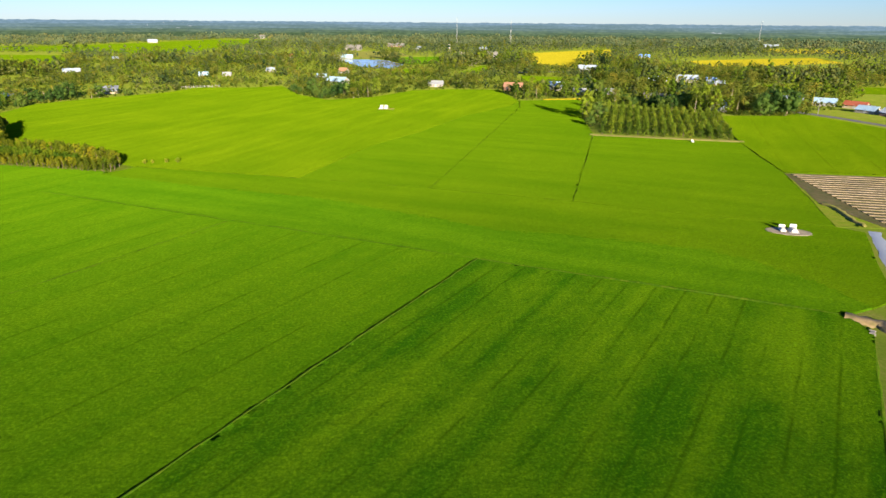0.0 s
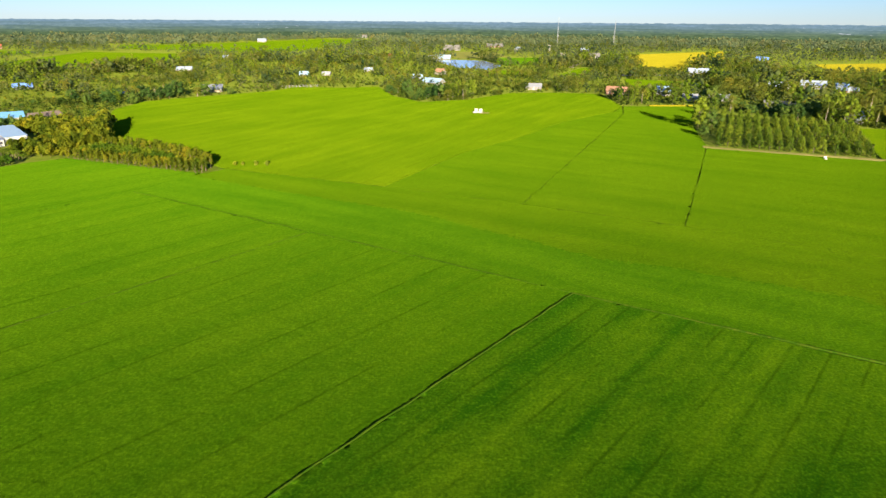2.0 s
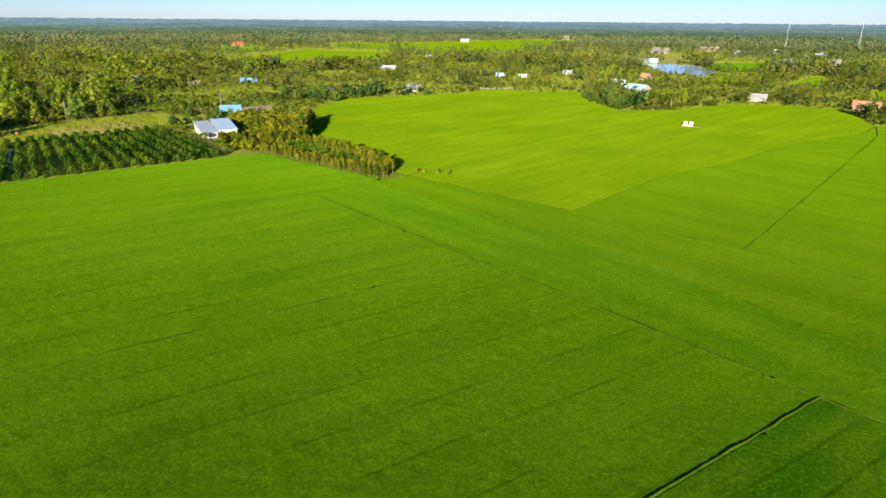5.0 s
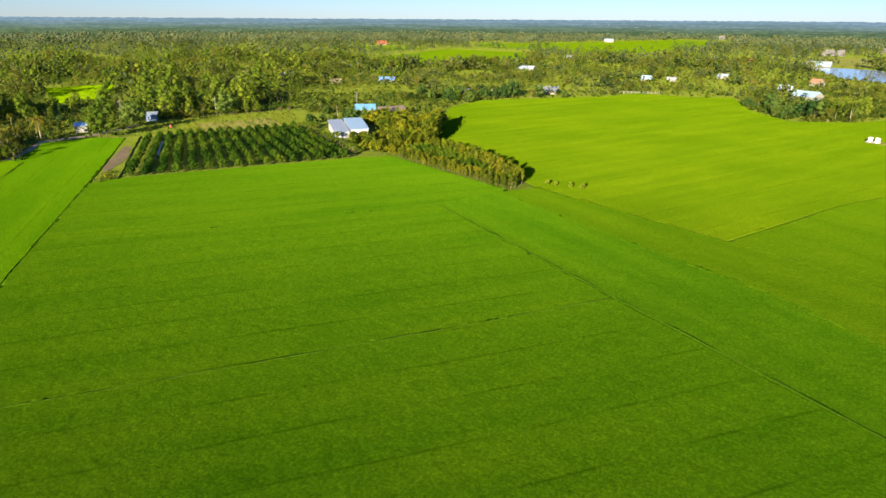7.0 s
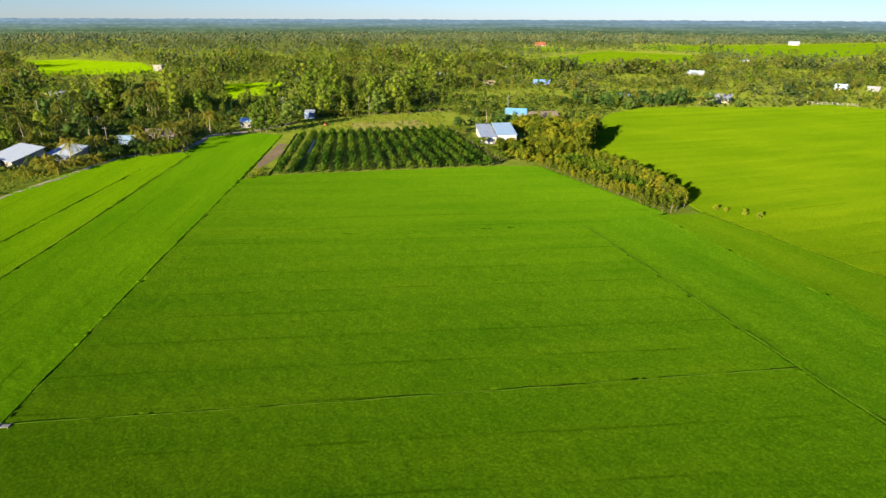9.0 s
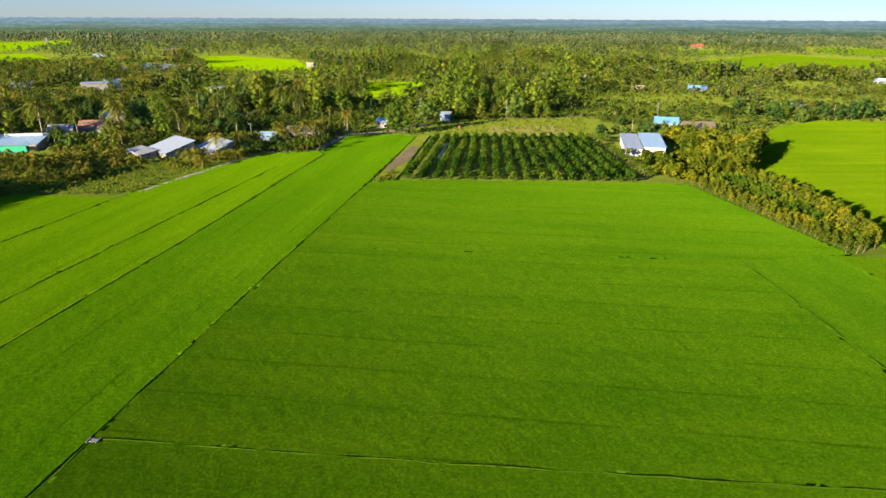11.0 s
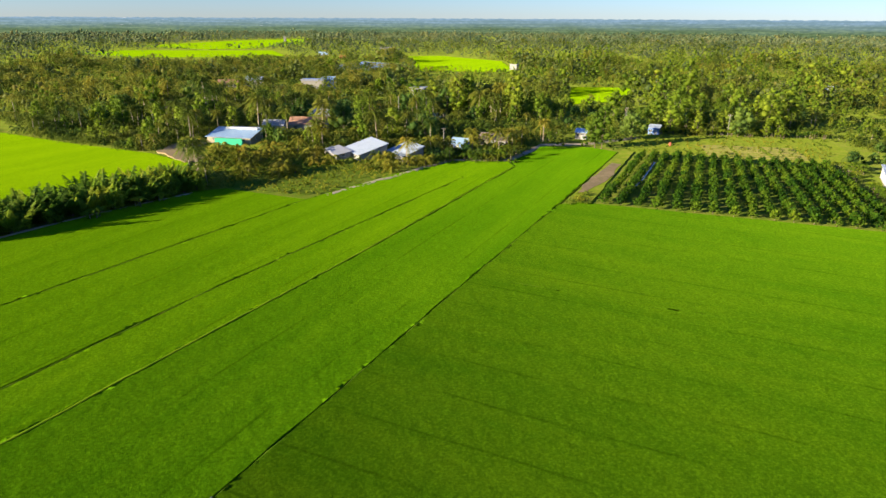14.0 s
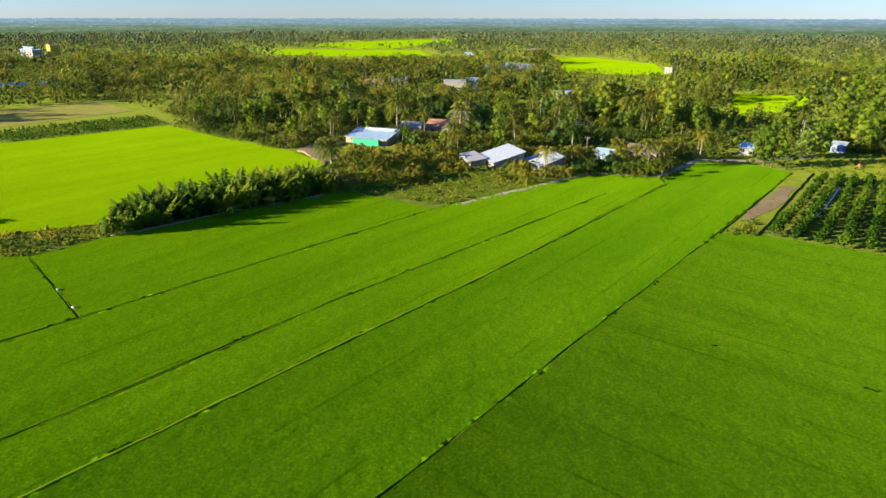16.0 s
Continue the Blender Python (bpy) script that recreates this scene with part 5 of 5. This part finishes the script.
for x, y, h, rz in ((-276, 204, 8, 40), (-243, 262, 8, 50), (-300, 172, 8, 40), (-262, 90, 7, 60), (-340, 78, 9, 20), (168, 330, 8, 0), (188, 316, 8, 10), (202, 285, 8, 20)):
    utility_pole(x, y, h, rz)


def barrel(x, y, label, mat):
    ob = new("barrel")
    ob.matrix_basis = pose(x, y, G + 0.05)
    v, f = tube([(0, 0, 0), (0, 0, 0.25), (0, 0, 0.6), (0, 0, 0.95), (0, 0, 1.15)], (0.46, 0.52, 0.55, 0.52, 0.44), 14)
    part("drum", mesh_of("drum", v, f, mat), ob)
    part("lid", box("lid", -0.32, 0.32, -0.32, 0.32, 1.12, 1.2, mat, 0.06), ob)
    return tagged(ob, label, "barrel", "barrels")


barrel(-257.5, 171.5, "red plastic barrel beside the garden path", M_RED)
barrel(-281, 176.5, "blue plastic barrel near a garden shed", M_BLUE)


def culvert(x, y, rz):
    ob = new("culvert")
    ob.matrix_basis = pose(x, y, G + 0.1, 0, 0, rz) @ Matrix.Scale(0.62, 4)
    part("slab", box("slab", -1.0, 1.0, -0.45, 0.45, 0.25, 0.5, M_GREY, 0.03), ob)
    part("wing_wall", box("wing_wall", -1.0, -0.8, -0.7, 0.7, -0.05, 0.62, M_GREY, 0.03), ob)
    part("wing_wall", box("wing_wall", 0.8, 1.0, -0.7, 0.7, -0.05, 0.62, M_GREY, 0.03), ob)
    return tagged(ob, "small weathered concrete culvert at a ditch crossing", "culvert", "culverts")


culvert(-94.8, 48.7, 58)
culvert(62.6, 80.4, 58)
strip("water_furrow", [(-197, 131), (-215, 143.5), (-232, 154)], 1.0, M_MILKY, "narrow shiny water furrow between orchard rows", G + 0.12, "water")
strip("flower_strip", [(57, 364.5), (68, 366.5), (80, 369.5)], 1.8, M_RICE_RIPE, "bright yellow strip of flowers at the field end", 0.6, "flowers", "stuff")


def fence(a, b, n, label):
    ob = new("fence")
    a, b = np.array(a), np.array(b)
    for i in range(n):
        x, y = a + (b - a) * i / (n - 1)
        part("post", box("post", -0.13, 0.13, -0.13, 0.13, -0.1, 1.7, M_PLASTER, 0.02), ob, "", pose(x, y, G))
    ang = math.degrees(math.atan2(b[1] - a[1], b[0] - a[0]))
    length = np.linalg.norm(b - a)
    for z in (0.7, 1.4):
        part("rail", box("rail", 0, length, -0.05, 0.05, z, z + 0.1, M_PLASTER, 0.01), ob, "", pose(a[0], a[1], G, 0, 0, ang))
    return tagged(ob, label, "fence")


fence((-170, 412), (-150, 424), 11, "white post fence at the edge of the wide field")

def sack(x, y, rz):
    """A plump tied sack lying on a bund."""
    v, f = tube([(-0.5, 0, 0.2), (-0.42, 0, 0.24), (-0.1, 0, 0.26), (0.25, 0, 0.24), (0.42, 0, 0.2), (0.5, 0, 0.18)], (0.06, 0.22, 0.28, 0.26, 0.16, 0.05), 10)
    ob = new("sack", mesh_of("sack", v, f, M_WHITE))
    ob.matrix_basis = pose(x, y, 0.0, 0, 0, rz) @ Matrix.Scale(0.65, 4)
    return tagged(ob, "plump white sack lying on a rice bund", "sack", "sacks on the bund")


sack(-145.2, -8.3, 40)
sack(-139.2, -1.2, 75)

# ---- the woods ----
CLEAR += [[(-130, -60), (-120, -200), (-275, -200), (-262, -117), (-200, -131), (-165, -72)], [(-264, -117), (-200, -131), (-185, -210), (-290, -210), (-300, -160)], [(-250, -110), (-310, -68), (-352, -112), (-384, -157), (-338, -194), (-285, -152), (-240, -150)], [(-250, 148), (-240, 150), (-214, 206), (-222, 214), (-232, 236), (-262, 236)], [(57, 242), (117, 229), (122, 242), (57, 258)], [(178, 320), (188, 300), (199, 272), (236, 180), (244, 181), (207, 282), (194, 318), (186, 324)]]
HUB = np.array((-40.0, 60.0))


def wild(r0, r1, cell, rng, lo=-42, hi=138):
    """Spots outside the plots, between two distances from the middle of the fields."""
    k = int(r1 / cell) + 1
    gx, gy = np.meshgrid(np.arange(-k, k + 1) * cell, np.arange(-k, k + 1) * cell)
    p = np.stack([gx.ravel(), gy.ravel()], 1) + rng.uniform(-0.45 * cell, 0.45 * cell, (gx.size, 2))
    r = np.hypot(*p.T)
    way = np.degrees(np.arctan2(-p[:, 0], p[:, 1]))
    p = p[(r >= r0) & (r < r1) & (way > lo) & (way < hi)] + HUB
    hit = np.zeros(len(p), bool)
    for c in CLEAR:
        q = np.asarray(c)
        near = ~hit & (p[:, 0] > q[:, 0].min()) & (p[:, 0] < q[:, 0].max()) & (p[:, 1] > q[:, 1].min()) & (p[:, 1] < q[:, 1].max())
        idx = np.nonzero(near)[0]
        hit[idx[inside(p[idx], q)]] = True
    return p[~hit]


def palmy(p):
    """How much of the wood at a spot is coconut palms, and how much feathery trees."""
    x, y = p[:, 0], p[:, 1]
    a = 0.26 + np.clip([0.9 * noise.noise(Vector((u / 40, w / 40, 5.5))) for u, w in p], -0.14, 0.4)
    a[(x < -190) & (y < 60)] = 0.72
    a[(x < -220) & (y >= 60) & (y < 125)] = 0.5
    a[(x > -60) & (x < 70) & (y > 400) & (y < 480)] = 0.7
    f = 0.3 + np.clip([1.1 * noise.noise(Vector((u / 28, w / 28, 9.5))) for u, w in p], -0.26, 0.5)
    f[(x < -240) & (y > 110) & (x + y < 60)] += 0.3
    return a, f


RW = np.random.default_rng(5)


def stature(p):
    """The woods beyond the wide field are low gardens; elsewhere they stand tall."""
    low = np.ones(len(p))
    for x, y, r in ((300, 640, 95), (420, 720, 80), (125, 610, 55), (-740, -110, 110), (-700, -30, 70), (-545, 145, 60), (-480, 560, 70), (-350, 165, 42), (-420, 600, 60), (-370, 860, 80), (70, 480, 40), (-220, 262, 48), (-290, 300, 40), (-255, 30, 24), (-310, 40, 18), (-440, 25, 26), (185, 420, 30), (215, 320, 30), (-275, 122, 20), (-288, 152, 20), (-268, 100, 14), (-262, 76, 10)):
        low[np.hypot(p[:, 0] - x, p[:, 1] - y) < r] = 0.5
    stand = np.array([noise.noise(Vector((x / 45, y / 45, 8.1))) + 0.6 * noise.noise(Vector((x / 16, y / 16, 2.7))) for x, y in p])
    low = low * np.clip(1.0 + 0.9 * stand, 0.4, 1.6)
    low[(p[:, 0] < -240) & (p[:, 0] > -420) & (p[:, 1] > 120) & (p[:, 0] + p[:, 1] < 0)] *= 1.1
    low[(p[:, 0] > -150) & (p[:, 0] < 10) & (p[:, 1] > 540) & (p[:, 1] < 660)] *= 0.5
    return low * np.where((p[:, 1] > 240) & (p[:, 0] > -330) & (p[:, 0] < 60) & (p[:, 1] < 620), 0.68, 1.0)



def gaps(p, size, share):
    """Keeps the spots where a slow noise is high, so that the wood has openings."""
    keep = [noise.noise(Vector((x / size, y / size, 3.3))) * 0.5 + 0.5 > share for x, y in p]
    return p[np.array(keep)]


yf = [palm(360 + i, 1.6, 13, 3.6, 5, False)[0] for i in range(3)]
near = gaps(wild(120, 345, 5.9, RW), 14, 0.47)
pick = RW.uniform(0, 1, len(near))
pa, fe = palmy(near)
kind = np.where(pick < pa, 0, np.where(pick < pa + fe, 1, 2))

PALMS = [palm(200 + i, 5.6 + i * 1.1, 21, 3.9, 13) for i in range(4)]
FEATHERS = [broad_tree(210 + i, 9.5 + 1.2 * i, 3.2 + 0.35 * i, 17, 36, 0.52, "column", 1.8, 0.14) for i in range(4)]
BROADS = [broad_tree(220 + i, 5.8 + 1.2 * i, 3.5 + 0.65 * i, 17, 40, 0.56, "round", 1.5, 0.18) for i in range(4)]
SETS = ((PALMS, M_PALM, M_PALEBARK, "coconut_palm", "tall coconut palm with sunlit drooping fronds", "palm", "coconut palms"),
        (FEATHERS, M_FEATHER, M_BARK, "feathery_tree", "tall feathery light green tree in the wood", "tree", "feathery trees"),
        (BROADS, M_LEAF, M_BARK, "broadleaf_tree", "dense dark green broadleaf tree in the wood", "tree", "broadleaf trees"))
for k, (shapes, leaf, wood, nm, label, cat, grp) in enumerate(SETS):
    spots = near[kind == k]
    order = np.argsort(np.hypot(*(spots - HUB).T))
    first, rest = spots[order[:290]], spots[order[290:]]
    models = [thing_of(nm, s, leaf, wood, label, cat, grp) for s in shapes]
    plant_all(models, first, stature(first) * RW.uniform(0.65, 1.25, len(first)), RW)
    size = stature(rest) * RW.uniform(0.65, 1.3, len(rest))
    stuff("wood_crowns", [s[0] for s in shapes], rest, size, np.random.default_rng(50 + k), leaf, "crowns of the wood behind the first trees", "wood")
    stuff("wood_trunks", [s[1] for s in shapes], rest, size, np.random.default_rng(50 + k), wood, "trunks of the wood behind the first trees", "wood")
shrubs = [broad_tree(230 + i, 2.6, 1.9, 3, 6, 0.6, "round", 0.3, core=0.75)[0] for i in range(3)]
extra = wild(120, 345, 4.9, RW)
stuff("scrub", shrubs, extra, RW.uniform(0.6, 1.3, len(extra)), RW, M_SCRUB, "tangled undergrowth between the trees", "scrub")

bushy = wild(120, 345, 4.6, RW)
bushy = bushy[palmy(bushy)[0] > 0.4]
stuff("palm_undergrowth", yf, bushy, RW.uniform(0.7, 1.4, len(bushy)), RW, M_PALM, "young palms filling the ground of the palm groves", "scrub")
mid = gaps(wild(345, 720, 6.2, RW), 22, 0.43)
pa, fe = palmy(mid)
pick = RW.uniform(0, 1, len(mid))
lp = [joined([palm(300 + i, 6.2, 13, 4.2, 4, False)[0], tube([(0, 0, 0), (0, 0, 6.2)], (0.2, 0.15), 3)]) for i in range(3)]
lb = [broad_tree(310 + i, 6.6, 3.5, 5, 7, 0.75, "round", 1.6, core=0.75)[0] for i in range(4)] + [broad_tree(320 + i, 9.5, 2.7, 6, 6, 0.75, "column", 1.8, core=0.75)[0] for i in range(4)]
a, b = mid[pick < pa], mid[pick >= pa]
under = mid[pick < pa] + RW.uniform(-3, 3, 2)
stuff("scrub", [broad_tree(340 + i, 3.6, 3.2, 2, 4, 1.4, "round", 1.0)[0] for i in range(3)], under, RW.uniform(0.6, 1.2, len(under)), RW, M_SCRUB, "tangled undergrowth of the farther woods", "scrub")
stuff("palm_grove", lp, a, stature(a) * RW.uniform(0.7, 1.25, len(a)), RW, M_PALM, "coconut palms scattered through the farther woods", "wood")
fe = fe[pick >= pa]
slim = RW.uniform(0, 1, len(b)) < fe
c, b = b[slim], b[~slim]
stuff("farther_woods", lb[:4], b, stature(b) * RW.uniform(0.5, 1.45, len(b)), RW, M_WOODS, "mixed green woods round hamlets", "wood")
stuff("farther_woods", lb[4:], c, stature(c) * RW.uniform(0.6, 1.4, len(c)), RW, M_FEATHER, "slender light green trees in the farther woods", "wood")

lows = [broad_tree(380 + i, 2.4, 3.0, 1, 7, 1.0, "round", 0.6, core=0.8)[0] for i in range(4)]
brush = wild(345, 720, 7.0, RW)
stuff("scrub", lows, brush, RW.uniform(0.4, 0.95, len(brush)), RW, M_GARDEN, "low bushes and gardens between the farther woods", "scrub")


def flattened(shape, k):
    v, f = shape
    return v * (1, 1, k), f


fa = [broad_tree(330 + i, 6.5 + i, 3.6 - 0.25 * i, 3, 3, 1.0, "round" if i % 2 else "column", 1.6, core=0.85)[0] for i in range(6)]
far = gaps(wild(720, 1150, 8.4, RW), 38, 0.30)
pick = RW.uniform(0, 1, len(far))
lq = [joined([palm(305 + i, 6.2, 11, 4.2, 3, False)[0], tube([(0, 0, 0), (0, 0, 6.2)], (0.2, 0.15), 3)]) for i in range(3)]
stuff("palm_grove", lq, far[pick < 0.13], stature(far[pick < 0.13]) * RW.uniform(0.8, 1.3, (pick < 0.13).sum()), RW, M_PALM, "coconut palms standing out of distant woods", "wood")
far = far[pick >= 0.13]
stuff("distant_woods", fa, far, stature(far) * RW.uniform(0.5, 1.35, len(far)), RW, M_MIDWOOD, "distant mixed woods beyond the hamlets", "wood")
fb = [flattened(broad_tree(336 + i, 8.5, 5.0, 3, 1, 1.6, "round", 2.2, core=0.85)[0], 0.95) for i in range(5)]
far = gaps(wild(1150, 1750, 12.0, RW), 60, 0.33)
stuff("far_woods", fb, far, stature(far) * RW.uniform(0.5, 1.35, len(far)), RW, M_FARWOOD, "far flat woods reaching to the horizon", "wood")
